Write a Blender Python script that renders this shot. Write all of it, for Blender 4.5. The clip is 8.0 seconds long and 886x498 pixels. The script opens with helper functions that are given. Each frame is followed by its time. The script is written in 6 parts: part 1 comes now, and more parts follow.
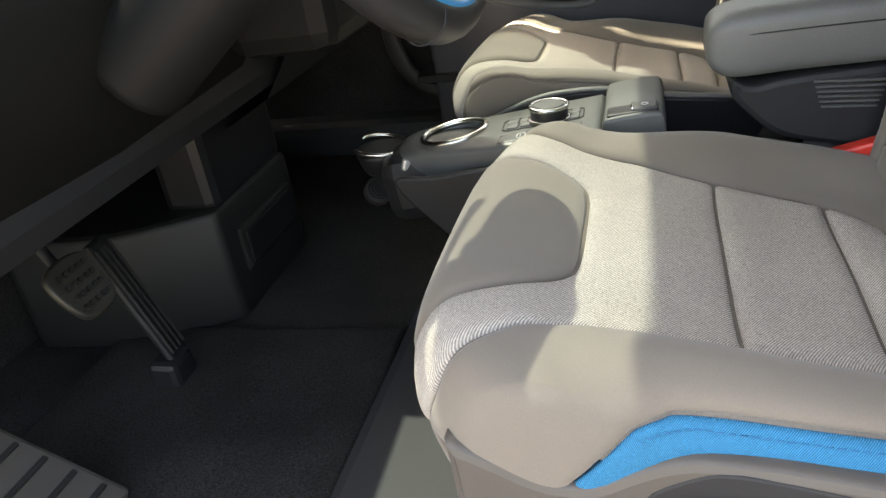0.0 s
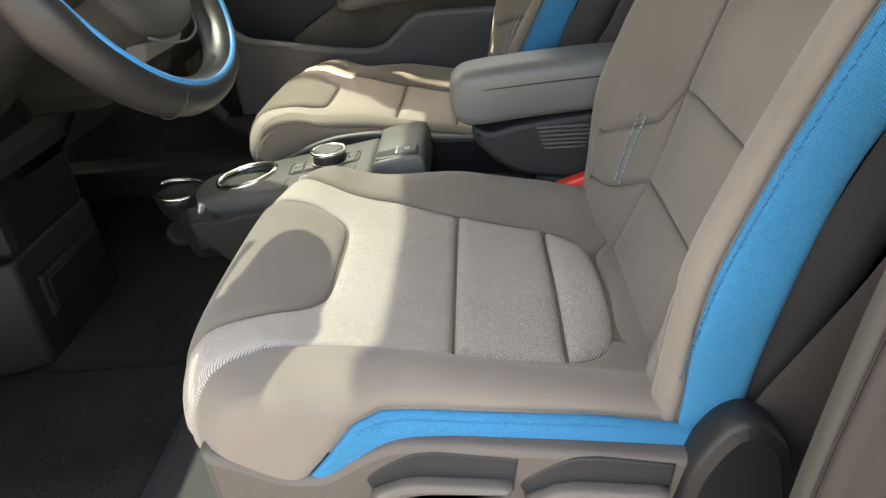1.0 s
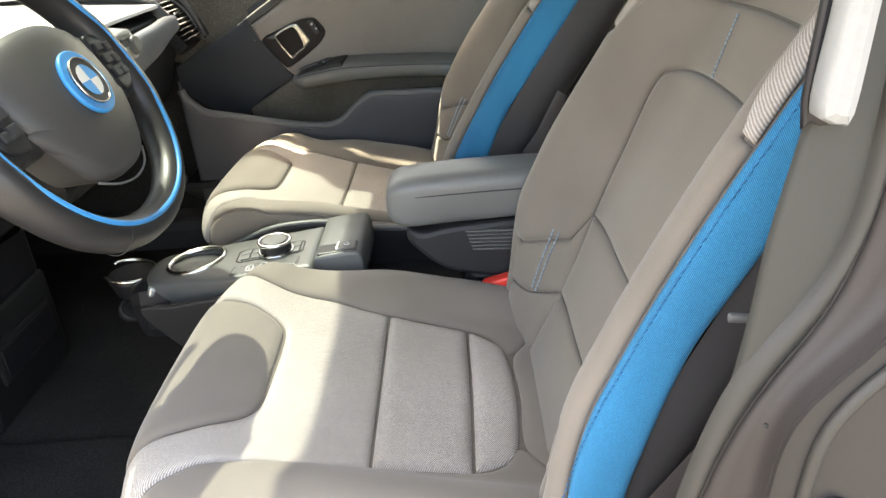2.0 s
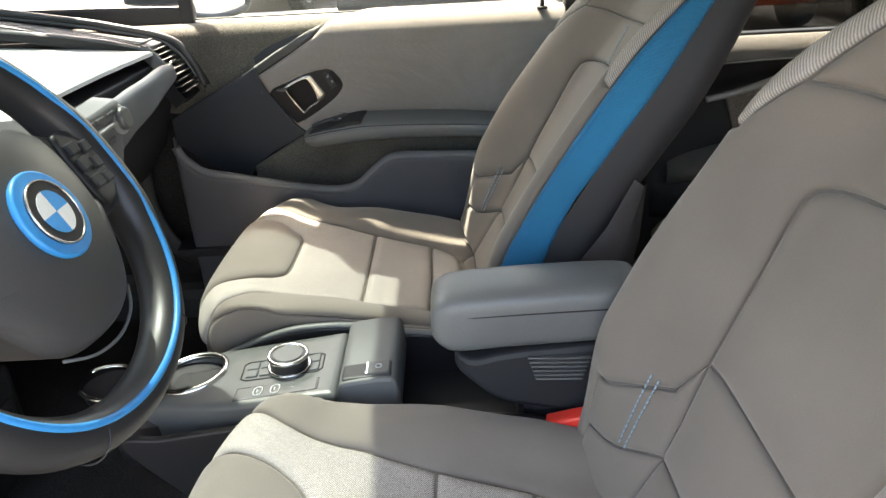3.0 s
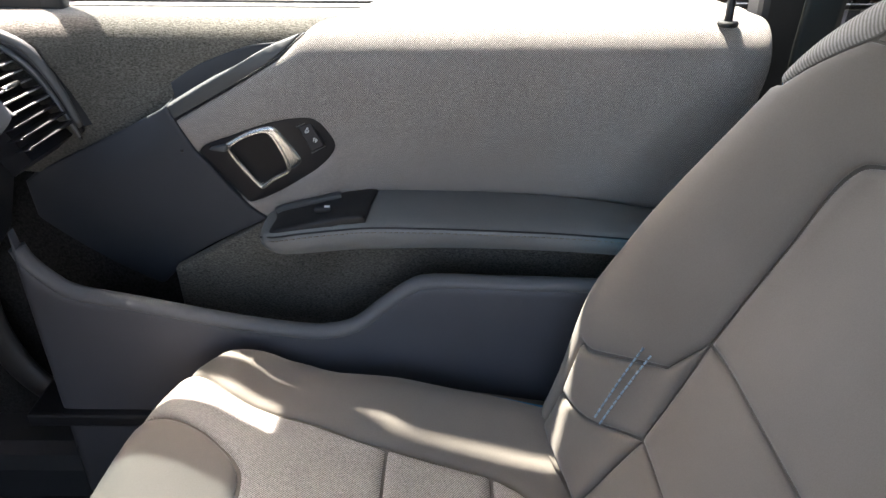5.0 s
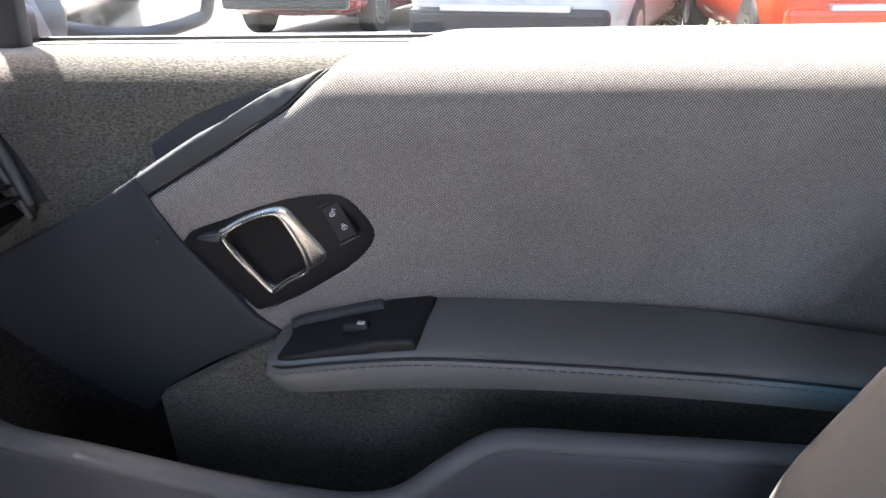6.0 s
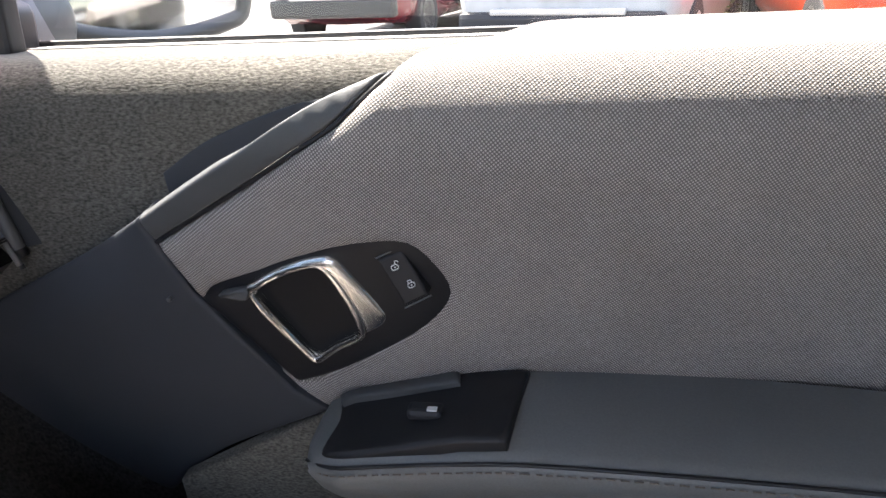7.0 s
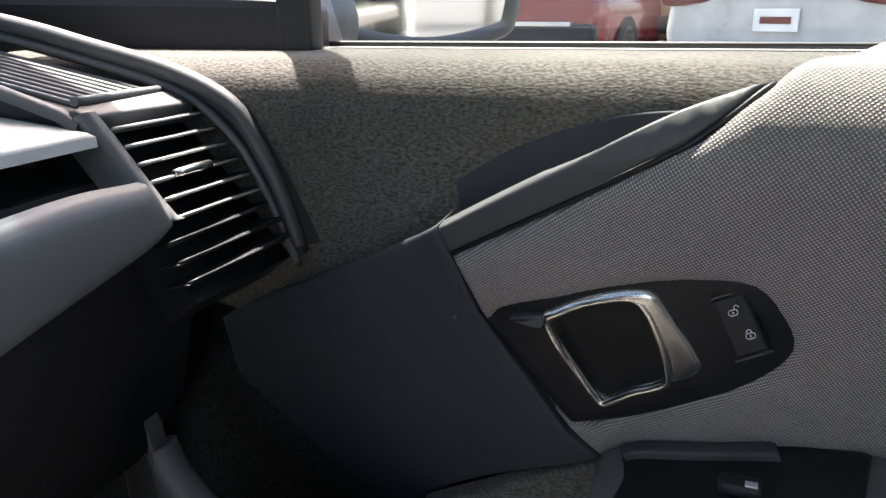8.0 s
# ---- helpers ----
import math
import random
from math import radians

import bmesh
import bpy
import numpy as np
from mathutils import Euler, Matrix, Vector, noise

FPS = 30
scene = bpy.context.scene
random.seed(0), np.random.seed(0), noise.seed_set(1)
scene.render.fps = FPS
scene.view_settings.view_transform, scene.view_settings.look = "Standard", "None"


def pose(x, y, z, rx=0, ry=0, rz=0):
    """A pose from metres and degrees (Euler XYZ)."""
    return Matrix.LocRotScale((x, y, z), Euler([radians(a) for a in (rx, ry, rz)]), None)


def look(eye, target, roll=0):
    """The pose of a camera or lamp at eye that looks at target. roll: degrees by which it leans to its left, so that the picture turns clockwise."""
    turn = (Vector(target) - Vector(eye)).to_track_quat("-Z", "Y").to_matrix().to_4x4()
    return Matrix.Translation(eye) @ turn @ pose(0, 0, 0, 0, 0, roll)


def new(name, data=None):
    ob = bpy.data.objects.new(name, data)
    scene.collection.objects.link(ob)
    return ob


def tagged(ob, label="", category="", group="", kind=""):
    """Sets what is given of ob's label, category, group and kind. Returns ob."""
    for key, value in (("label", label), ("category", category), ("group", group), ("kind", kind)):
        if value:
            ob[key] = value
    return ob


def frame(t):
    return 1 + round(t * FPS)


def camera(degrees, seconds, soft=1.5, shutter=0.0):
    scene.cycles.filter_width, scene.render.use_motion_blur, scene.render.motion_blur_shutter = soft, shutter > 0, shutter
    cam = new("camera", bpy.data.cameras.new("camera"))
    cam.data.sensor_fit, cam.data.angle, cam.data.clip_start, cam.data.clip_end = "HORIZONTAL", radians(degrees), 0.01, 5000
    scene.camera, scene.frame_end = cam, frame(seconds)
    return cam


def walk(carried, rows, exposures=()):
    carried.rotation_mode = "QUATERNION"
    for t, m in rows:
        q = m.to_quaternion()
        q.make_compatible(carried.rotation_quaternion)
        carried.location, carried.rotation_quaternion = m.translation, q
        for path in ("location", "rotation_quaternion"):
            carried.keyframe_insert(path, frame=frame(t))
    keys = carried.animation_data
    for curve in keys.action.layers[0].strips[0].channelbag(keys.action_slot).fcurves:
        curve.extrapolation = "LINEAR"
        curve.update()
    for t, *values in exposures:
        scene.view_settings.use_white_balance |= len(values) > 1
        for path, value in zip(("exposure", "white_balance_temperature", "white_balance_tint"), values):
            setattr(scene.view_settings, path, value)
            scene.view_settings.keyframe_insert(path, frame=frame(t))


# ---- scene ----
from collections import defaultdict
from mathutils.geometry import delaunay_2d_cdt

cam = camera(61.39, 8.0)
ROWS = [
    (0.0, -0.0671, -0.6641, 1.1688, 61.92, 8.34, 13.34),
    (0.5, 0.0060, -0.7122, 1.1852, 61.75, 7.69, 6.53),
    (1.0, 0.0575, -0.7549, 1.2251, 62.20, 6.17, 1.87),
    (1.5, 0.0994, -0.7805, 1.2842, 62.79, 4.82, 0.06),
    (2.0, 0.1224, -0.7816, 1.3576, 63.81, 4.03, 0.15),
    (2.2, 0.1132, -0.7745, 1.3838, 64.55, 3.25, 0.37),
    (3.3, 0.0038, -0.4002, 1.3972, 65.28, 2.92, -0.53),
    (5.3, -0.0830, 0.3893, 1.3156, 62.03, -0.63, 0.54),
    (5.5, -0.0861, 0.4619, 1.2947, 64.14, -0.57, 3.32),
    (6.0, -0.0818, 0.5525, 1.2639, 67.30, 1.18, 5.55),
    (6.5, -0.0820, 0.6206, 1.2379, 66.18, 4.25, 6.62),
    (7.0, -0.1271, 0.6976, 1.2380, 67.91, 2.66, 8.82),
    (7.5, -0.1815, 0.7267, 1.2342, 70.28, 2.84, 15.13),
    (8.0, -0.2176, 0.7214, 1.2240, 70.35, 1.56, 22.94),
]
EXPOSURES = [(0.0, 3.25, 9100, 12), (1.0, 3.33, 9500, 12), (2.2, 3.8, 8800, 13), (3.3, 3.52, 7900, 13), (4.2, 3.65, 7500, 13), (5.3, 3.65, 7000, 20), (6.5, 3.6, 6850, 22), (7.2, 3.38, 7150, 22), (8.0, 2.8, 7000, 17)]
PATH = [(t, pose(x, y, z, rx, ry, rz)) for t, x, y, z, rx, ry, rz in ROWS]
PATH[7:7] = [
    (3.5, look((-0.014, -0.329, 1.403), (-0.042, 1.476, 0.543), -3.7)),
    (4.0, look((-0.033, -0.145, 1.390), (-0.017, 1.640, 0.488), -0.6)),
    (4.2, look((-0.018, -0.054, 1.398), (-0.023, 1.721, 0.475), -0.1)),
]
walk(cam, PATH, EXPOSURES)

# ---- light: clear day, high sun ahead of the car on the passenger's side ----
SUN = Vector((-0.30, 0.36, 0.88)).normalized()
world = bpy.data.worlds.new("sky")
scene.world = world
world.use_nodes = True
wn = world.node_tree.nodes
sky = wn.new("ShaderNodeTexSky")
sky.sky_type = "NISHITA"
sky.sun_disc = False
sky.dust_density = 4.0
sky.ozone_density = 0.6
sky.sun_elevation = math.asin(SUN.z)
sky.sun_rotation = math.atan2(SUN.x, SUN.y)
world.node_tree.links.new(sky.outputs["Color"], wn["Background"].inputs["Color"])
wn["Background"].inputs["Strength"].default_value = 0.15
sun = new("sun", bpy.data.lights.new("sun", "SUN"))
sun.data.energy = 4.0
sun.data.angle = radians(0.8)
sun.data.color = (1.0, 0.98, 0.95)
sun.rotation_euler = SUN.to_track_quat("Z", "Y").to_euler()


# ---- materials ----
def material(name, color, rough=0.6, metal=0.0, spec=0.5, vary=0.15, grain=60.0, bump=0.1, weave=None, stain=0.12, sheen=0.0, coat=0.0, streak=None):
    """A procedural surface: colour varied at two scales, fine relief, and for cloth a weave of that pitch in metres."""
    m = bpy.data.materials.new(name)
    m.use_nodes = True
    nt = m.node_tree
    n, link = nt.nodes, nt.links.new
    b = n["Principled BSDF"]
    tc = n.new("ShaderNodeTexCoord")
    fine = n.new("ShaderNodeTexNoise")
    fine.inputs["Scale"].default_value = grain
    fine.inputs["Detail"].default_value = 4
    if streak:
        sm = n.new("ShaderNodeMapping")
        sm.inputs["Scale"].default_value = streak
        link(tc.outputs["Object"], sm.inputs["Vector"])
        link(sm.outputs["Vector"], fine.inputs["Vector"])
    else:
        link(tc.outputs["Object"], fine.inputs["Vector"])
    big = n.new("ShaderNodeTexNoise")
    big.inputs["Scale"].default_value = 5.0
    big.inputs["Detail"].default_value = 3
    link(tc.outputs["Object"], big.inputs["Vector"])
    ramp = n.new("ShaderNodeMapRange")
    ramp.inputs["From Min"].default_value, ramp.inputs["From Max"].default_value = 0.3, 0.7
    ramp.inputs["To Min"].default_value, ramp.inputs["To Max"].default_value = 1 - vary, 1 + vary
    link(fine.outputs["Fac"], ramp.inputs["Value"])
    ramp2 = n.new("ShaderNodeMapRange")
    ramp2.inputs["From Min"].default_value, ramp2.inputs["From Max"].default_value = 0.3, 0.7
    ramp2.inputs["To Min"].default_value, ramp2.inputs["To Max"].default_value = 1 - stain, 1 + stain
    link(big.outputs["Fac"], ramp2.inputs["Value"])
    mul = n.new("ShaderNodeMath")
    mul.operation = "MULTIPLY"
    link(ramp.outputs["Result"], mul.inputs[0])
    link(ramp2.outputs["Result"], mul.inputs[1])
    factor, height = mul.outputs[0], fine.outputs["Fac"]
    if weave:
        pitch, depth, kind = weave
        waves = []
        turns = ((0, 0, 0.95), (0, 0, -0.70)) if kind == "dots" else ((0, 0, 0.62),)
        for turn in turns:
            mp = n.new("ShaderNodeMapping")
            mp.inputs["Rotation"].default_value = turn
            link(tc.outputs["UV"], mp.inputs["Vector"])
            wv = n.new("ShaderNodeTexWave")
            wv.inputs["Scale"].default_value = 0.314 / pitch
            wv.inputs["Distortion"].default_value = 0.4
            wv.inputs["Detail"].default_value = 1
            wv.inputs["Detail Scale"].default_value = 3
            link(mp.outputs["Vector"], wv.inputs["Vector"])
            waves.append(wv.outputs["Fac"])
        if len(waves) > 1:
            mx = n.new("ShaderNodeMath")
            mx.operation = "MULTIPLY"
            link(waves[0], mx.inputs[0])
            link(waves[1], mx.inputs[1])
            height = mx.outputs[0]
        else:
            height = waves[0]
        mr = n.new("ShaderNodeMapRange")
        mr.inputs["To Min"].default_value, mr.inputs["To Max"].default_value = 1 - depth, 1 + depth
        link(height, mr.inputs["Value"])
        mul2 = n.new("ShaderNodeMath")
        mul2.operation = "MULTIPLY"
        link(factor, mul2.inputs[0])
        link(mr.outputs["Result"], mul2.inputs[1])
        factor = mul2.outputs[0]
    col = n.new("ShaderNodeVectorMath")
    col.operation = "SCALE"
    col.inputs[0].default_value = color
    link(factor, col.inputs["Scale"])
    link(col.outputs["Vector"], b.inputs["Base Color"])
    bp = n.new("ShaderNodeBump")
    bp.inputs["Strength"].default_value = bump
    bp.inputs["Distance"].default_value = 0.001
    link(height, bp.inputs["Height"])
    link(bp.outputs["Normal"], b.inputs["Normal"])
    rr = n.new("ShaderNodeMapRange")
    rr.inputs["To Min"].default_value, rr.inputs["To Max"].default_value = max(rough - 0.08, 0.02), min(rough + 0.08, 1)
    link(big.outputs["Fac"], rr.inputs["Value"])
    link(rr.outputs["Result"], b.inputs["Roughness"])
    b.inputs["Metallic"].default_value = metal
    b.inputs["Specular IOR Level"].default_value = spec
    b.inputs["Sheen Weight"].default_value = sheen
    b.inputs["Coat Weight"].default_value = coat
    return m


def tinted_pane(name, tint, gloss=0.05):
    """Laminated tinted glass: lets part of the light through and shines a little."""
    m = bpy.data.materials.new(name)
    m.use_nodes = True
    nt = m.node_tree
    nt.nodes.remove(nt.nodes["Principled BSDF"])
    clear = nt.nodes.new("ShaderNodeBsdfTransparent")
    clear.inputs["Color"].default_value = (*tint, 1)
    shine = nt.nodes.new("ShaderNodeBsdfGlossy")
    shine.inputs["Roughness"].default_value = 0.02
    mix = nt.nodes.new("ShaderNodeMixShader")
    mix.inputs["Fac"].default_value = gloss
    nt.links.new(clear.outputs[0], mix.inputs[1])
    nt.links.new(shine.outputs[0], mix.inputs[2])
    nt.links.new(mix.outputs[0], nt.nodes["Material Output"].inputs["Surface"])
    return m


# Far darker than real glass, to weaken the sun on the seats.
WINDSCREEN = tinted_pane("sun_dimming_windscreen", (0.110, 0.140, 0.146))
REARGLASS = tinted_pane("tinted_rear_window", (0.50, 0.52, 0.51), 0.03)
SIDEGLASS = tinted_pane("tinted_side_window", (0.54, 0.585, 0.565), 0.03)
TAUPE = material("taupe_suede_cloth", (0.186, 0.162, 0.138), 0.85, spec=0.25, vary=0.06, grain=900, bump=0.12, sheen=0.25)
TWILL = material("grey_beige_twill", (0.405, 0.372, 0.338), 0.9, spec=0.2, vary=0.20, grain=420, bump=0.5, weave=(0.0019, 0.46, "twill"), sheen=0.1)
PATCH = material("ribbed_grey_cloth", (0.36, 0.33, 0.30), 0.9, spec=0.2, vary=0.1, grain=500, bump=0.4, weave=(0.0026, 0.35, "twill"))
BLUE = material("bright_blue_twill", (0.008, 0.175, 0.345), 0.75, spec=0.3, vary=0.10, grain=400, bump=0.45, weave=(0.0013, 0.42, "twill"), sheen=0.06)
BLUEPAINT = material("blue_trim", (0.012, 0.25, 0.58), 0.4, vary=0.04, grain=200)
SEAM = material("seam_cloth", (0.175, 0.155, 0.135), 0.95, spec=0.1, vary=0.1, grain=500)
BLUESTITCH = material("dark_blue_thread", (0.009, 0.13, 0.30), 0.7, vary=0.05, grain=900)
STITCH = material("pale_blue_thread", (0.30, 0.42, 0.52), 0.7, vary=0.05, grain=900)
SHELL = material("grey_brown_seat_plastic", (0.088, 0.079, 0.072), 0.5, vary=0.05, grain=1200, bump=0.08)
LEVER = material("grey_lever_plastic", (0.10, 0.092, 0.085), 0.4, vary=0.04, grain=900, bump=0.05)
DARK = material("dark_grained_plastic", (0.022, 0.0235, 0.027), 0.55, spec=0.35, vary=0.08, grain=1500, bump=0.15)
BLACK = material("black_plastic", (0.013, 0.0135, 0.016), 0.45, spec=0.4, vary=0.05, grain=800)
BACKSHELL = material("charcoal_backrest_shell", (0.050, 0.049, 0.052), 0.5, spec=0.4, vary=0.06, grain=1000, bump=0.12)
VINYL = material("dark_grey_seat_vinyl", (0.060, 0.053, 0.052), 0.5, spec=0.4, vary=0.1, grain=500, bump=0.25)
LEATHER = material("charcoal_leather", (0.145, 0.151, 0.150), 0.42, spec=0.5, vary=0.08, grain=700, bump=0.18)
HUBSKIN = material("charcoal_airbag_cover", (0.055, 0.054, 0.053), 0.45, spec=0.45, vary=0.06, grain=700, bump=0.15)
RIM_LEATHER = material("black_steering_leather", (0.022, 0.022, 0.023), 0.38, spec=0.5, vary=0.1, grain=600, bump=0.12)
CHROME = material("satin_metal", (0.78, 0.78, 0.76), 0.22, metal=1.0, vary=0.03, grain=300, bump=0.02)
SILVER = material("silver_painted_plastic", (0.55, 0.55, 0.54), 0.35, metal=0.6, vary=0.03, grain=500, bump=0.02)
TRAY = material("grey_console_plastic", (0.105, 0.110, 0.108), 0.38, spec=0.5, vary=0.04, grain=900, bump=0.04)
EPB = material("grey_block_plastic", (0.11, 0.115, 0.115), 0.5, vary=0.05, grain=1000, bump=0.1)
DOORCLOTH = material("grey_dotted_door_cloth", (0.425, 0.392, 0.368), 0.9, spec=0.12, vary=0.08, grain=300, bump=0.6, weave=(0.0015, 0.60, "dots"))
FELT = material("brown_black_fibre_felt", (0.098, 0.093, 0.081), 0.95, spec=0.1, sheen=0.15, vary=0.58, grain=560, bump=0.8, stain=0.30, streak=(0.6, 1.0, 1.3))
STRIP = material("grey_door_trim_plastic", (0.070, 0.073, 0.075), 0.5, vary=0.04, grain=1000, bump=0.06)
DOORDARK = material("door_dark_plastic", (0.040, 0.045, 0.053), 0.6, spec=0.35, vary=0.06, grain=1500, bump=0.12)
POCKET = material("dark_pocket_plastic", (0.064, 0.067, 0.078), 0.55, spec=0.3, vary=0.06, grain=1200, bump=0.12)
RAIL = material("door_pocket_plastic", (0.110, 0.114, 0.122), 0.5, spec=0.35, vary=0.06, grain=1200, bump=0.12)
DASHTOP = material("pale_dash_veneer", (0.72, 0.71, 0.67), 0.45, vary=0.05, grain=120)
DASHGREY = material("light_grey_dash", (0.16, 0.165, 0.17), 0.5, vary=0.05, grain=900, bump=0.1)
CARPET = material("dark_loop_carpet", (0.026, 0.0255, 0.025), 0.95, spec=0.1, vary=0.5, grain=350, bump=0.7, stain=0.35)
# Grey plastic taken near black: the footwell's shade is in the colour.
FOOTBOX = material("shade_dark_footwell_plastic", (0.0085, 0.0095, 0.010), 0.6, vary=0.1, grain=700, bump=0.1)
METALPEDAL = material("brushed_pedal_metal", (0.045, 0.044, 0.038), 0.45, metal=0.5, vary=0.1, grain=300)
RUBBER = material("black_rubber", (0.014, 0.014, 0.014), 0.7, vary=0.1, grain=500)
RED = material("red_buckle_plastic", (0.80, 0.045, 0.030), 0.35, vary=0.03, grain=300)
CUPBLACK = material("satin_black_cup", (0.0075, 0.008, 0.010), 0.45, spec=0.3, vary=0.05, grain=600, bump=0.03)
JAMB = material("dark_door_opening_seal", (0.030, 0.028, 0.027), 0.6, vary=0.08, grain=600, bump=0.1)
# Darker than black plastic is: the under-dash shade sits in the colour.
UNDERDASH = material("shade_black_dash_plastic", (0.0065, 0.0070, 0.0075), 0.6, spec=0.3, vary=0.08, grain=900, bump=0.1)
BENCH = material("dark_grey_bench_leather", (0.088, 0.086, 0.076), 0.5, spec=0.4, vary=0.08, grain=500, bump=0.2)
GUIDE = material("satin_grey_belt_guide", (0.24, 0.25, 0.25), 0.3, vary=0.04, grain=300, bump=0.03)
GLOSSWHITE = material("glossy_pale_plastic", (0.72, 0.72, 0.70), 0.15, vary=0.03, grain=200)
PILLAR = material("olive_grey_pillar_trim", (0.028, 0.030, 0.027), 0.65, vary=0.06, grain=900, bump=0.12)
DOORSEAL = material("grey_rubber_door_seal", (0.029, 0.029, 0.027), 0.55, vary=0.06, grain=900, bump=0.1)
LATCHFACE = material("charcoal_latch_face", (0.018, 0.018, 0.019), 0.5, vary=0.08, grain=300, bump=0.08)
PILLAR2 = material("brown_grey_door_edge", (0.026, 0.022, 0.0215), 0.6, vary=0.08, grain=700, bump=0.1)
HEADLINER = material("pale_headliner", (0.43, 0.435, 0.42), 0.95, vary=0.08, grain=400, bump=0.2)
SEAL = material("black_window_seal", (0.012, 0.012, 0.013), 0.5, vary=0.05, grain=500)
MARK = material("white_symbol_print", (0.75, 0.75, 0.75), 0.5, vary=0.02, grain=100)
MIRROR = material("mirror_silvering", (0.9, 0.9, 0.9), 0.01, metal=1.0, vary=0.0, grain=10, bump=0.0, stain=0.0)
MIRRORBODY = material("grey_mirror_housing", (0.09, 0.094, 0.098), 0.4, vary=0.04, grain=500)
ASPHALT = material("sunlit_asphalt", (0.105, 0.102, 0.097), 0.9, vary=0.3, grain=90, bump=0.5, stain=0.25)
CONCRETE = material("pale_concrete", (0.42, 0.40, 0.36), 0.9, vary=0.15, grain=60, bump=0.3)
TYRE = material("tyre_rubber", (0.02, 0.02, 0.021), 0.8, vary=0.1, grain=300)
PAINT_RED = material("dark_red_car_paint", (0.17, 0.008, 0.018), 0.25, coat=0.7, vary=0.03, grain=200, bump=0.0)
PAINT_TAN = material("bronze_car_paint", (0.32, 0.20, 0.11), 0.3, coat=0.6, vary=0.04, grain=200, bump=0.0)
PAINT_WHITE = material("white_car_paint", (0.43, 0.43, 0.42), 0.3, coat=0.6, vary=0.02, grain=200, bump=0.0)
PAINT_DARK = material("dark_grey_car_paint", (0.05, 0.052, 0.055), 0.3, coat=0.6, vary=0.03, grain=200, bump=0.0)
PAINT_ORANGE = material("orange_red_car_paint", (0.62, 0.07, 0.018), 0.3, coat=0.6, vary=0.04, grain=200, bump=0.0)
PAINT_SILVER = material("silver_car_paint", (0.50, 0.51, 0.52), 0.3, metal=0.4, coat=0.6, vary=0.03, grain=200, bump=0.0)
CARGLASS = material("dark_car_window", (0.02, 0.025, 0.028), 0.08, spec=0.8, vary=0.05, grain=20, bump=0.0)
LAMPRED = material("red_tail_lamp", (0.10, 0.005, 0.007), 0.15, vary=0.1, grain=80, bump=0.0)
BARK = material("grey_brown_bark", (0.14, 0.11, 0.085), 0.9, vary=0.3, grain=40, bump=0.6)
LEAF = material("dusty_green_leaf", (0.10, 0.13, 0.04), 0.8, vary=0.35, grain=30)


# ---- building helpers ----
def spline(pts, step=0.012, closed=False, each=0):
    """Resampled smooth line through pts; a point with a trailing 1 is a sharp corner."""
    P = [np.array(p[:-1] if len(p) in (3, 4) and p[-1] == "c" else p, float) for p in pts]
    sharp = [len(p) in (3, 4) and p[-1] == "c" for p in pts]
    n = len(P)
    out = []
    for i in range(n if closed else n - 1):
        p1, p2 = P[i], P[(i + 1) % n]
        p0 = P[i - 1] if (closed or i > 0) and not sharp[i] else 2 * p1 - p2
        j = (i + 2) % n
        p3 = P[j] if (closed or i + 2 < n) and not sharp[(i + 1) % n] else 2 * p2 - p1
        if sharp[i] and sharp[(i + 1) % n]:
            p0, p3 = 2 * p1 - p2, 2 * p2 - p1
        k = each or max(2, int(np.linalg.norm(p2 - p1) / step) + 1)
        for s in range(k):
            t = s / k
            out.append(0.5 * ((2 * p1) + (p2 - p0) * t + (2 * p0 - 5 * p1 + 4 * p2 - p3) * t * t + (3 * p1 - p0 - 3 * p2 + p3) * t ** 3))
    if not closed:
        out.append(P[-1])
    return np.array(out)


def seg_dist(q, line):
    """Distance of points q to a closed 2D line."""
    best = np.full(len(q), 1e9)
    a, b = line, np.roll(line, -1, 0)
    for s, e in zip(a, b):
        d = e - s
        t = np.clip(((q - s) @ d) / max(d @ d, 1e-12), 0, 1)
        best = np.minimum(best, np.linalg.norm(q - s - t[:, None] * d, axis=1))
    return best


def inside(q, line):
    x, y = q[:, 0], q[:, 1]
    r = np.zeros(len(q), bool)
    x0, y0 = np.roll(line[:, 0], 1), np.roll(line[:, 1], 1)
    for (a, b), c, d in zip(line, x0, y0):
        hit = ((b > y) != (d > y)) & (x < (c - a) * (y - b) / ((d - b) if d != b else 1e-12) + a)
        r ^= hit
    return r


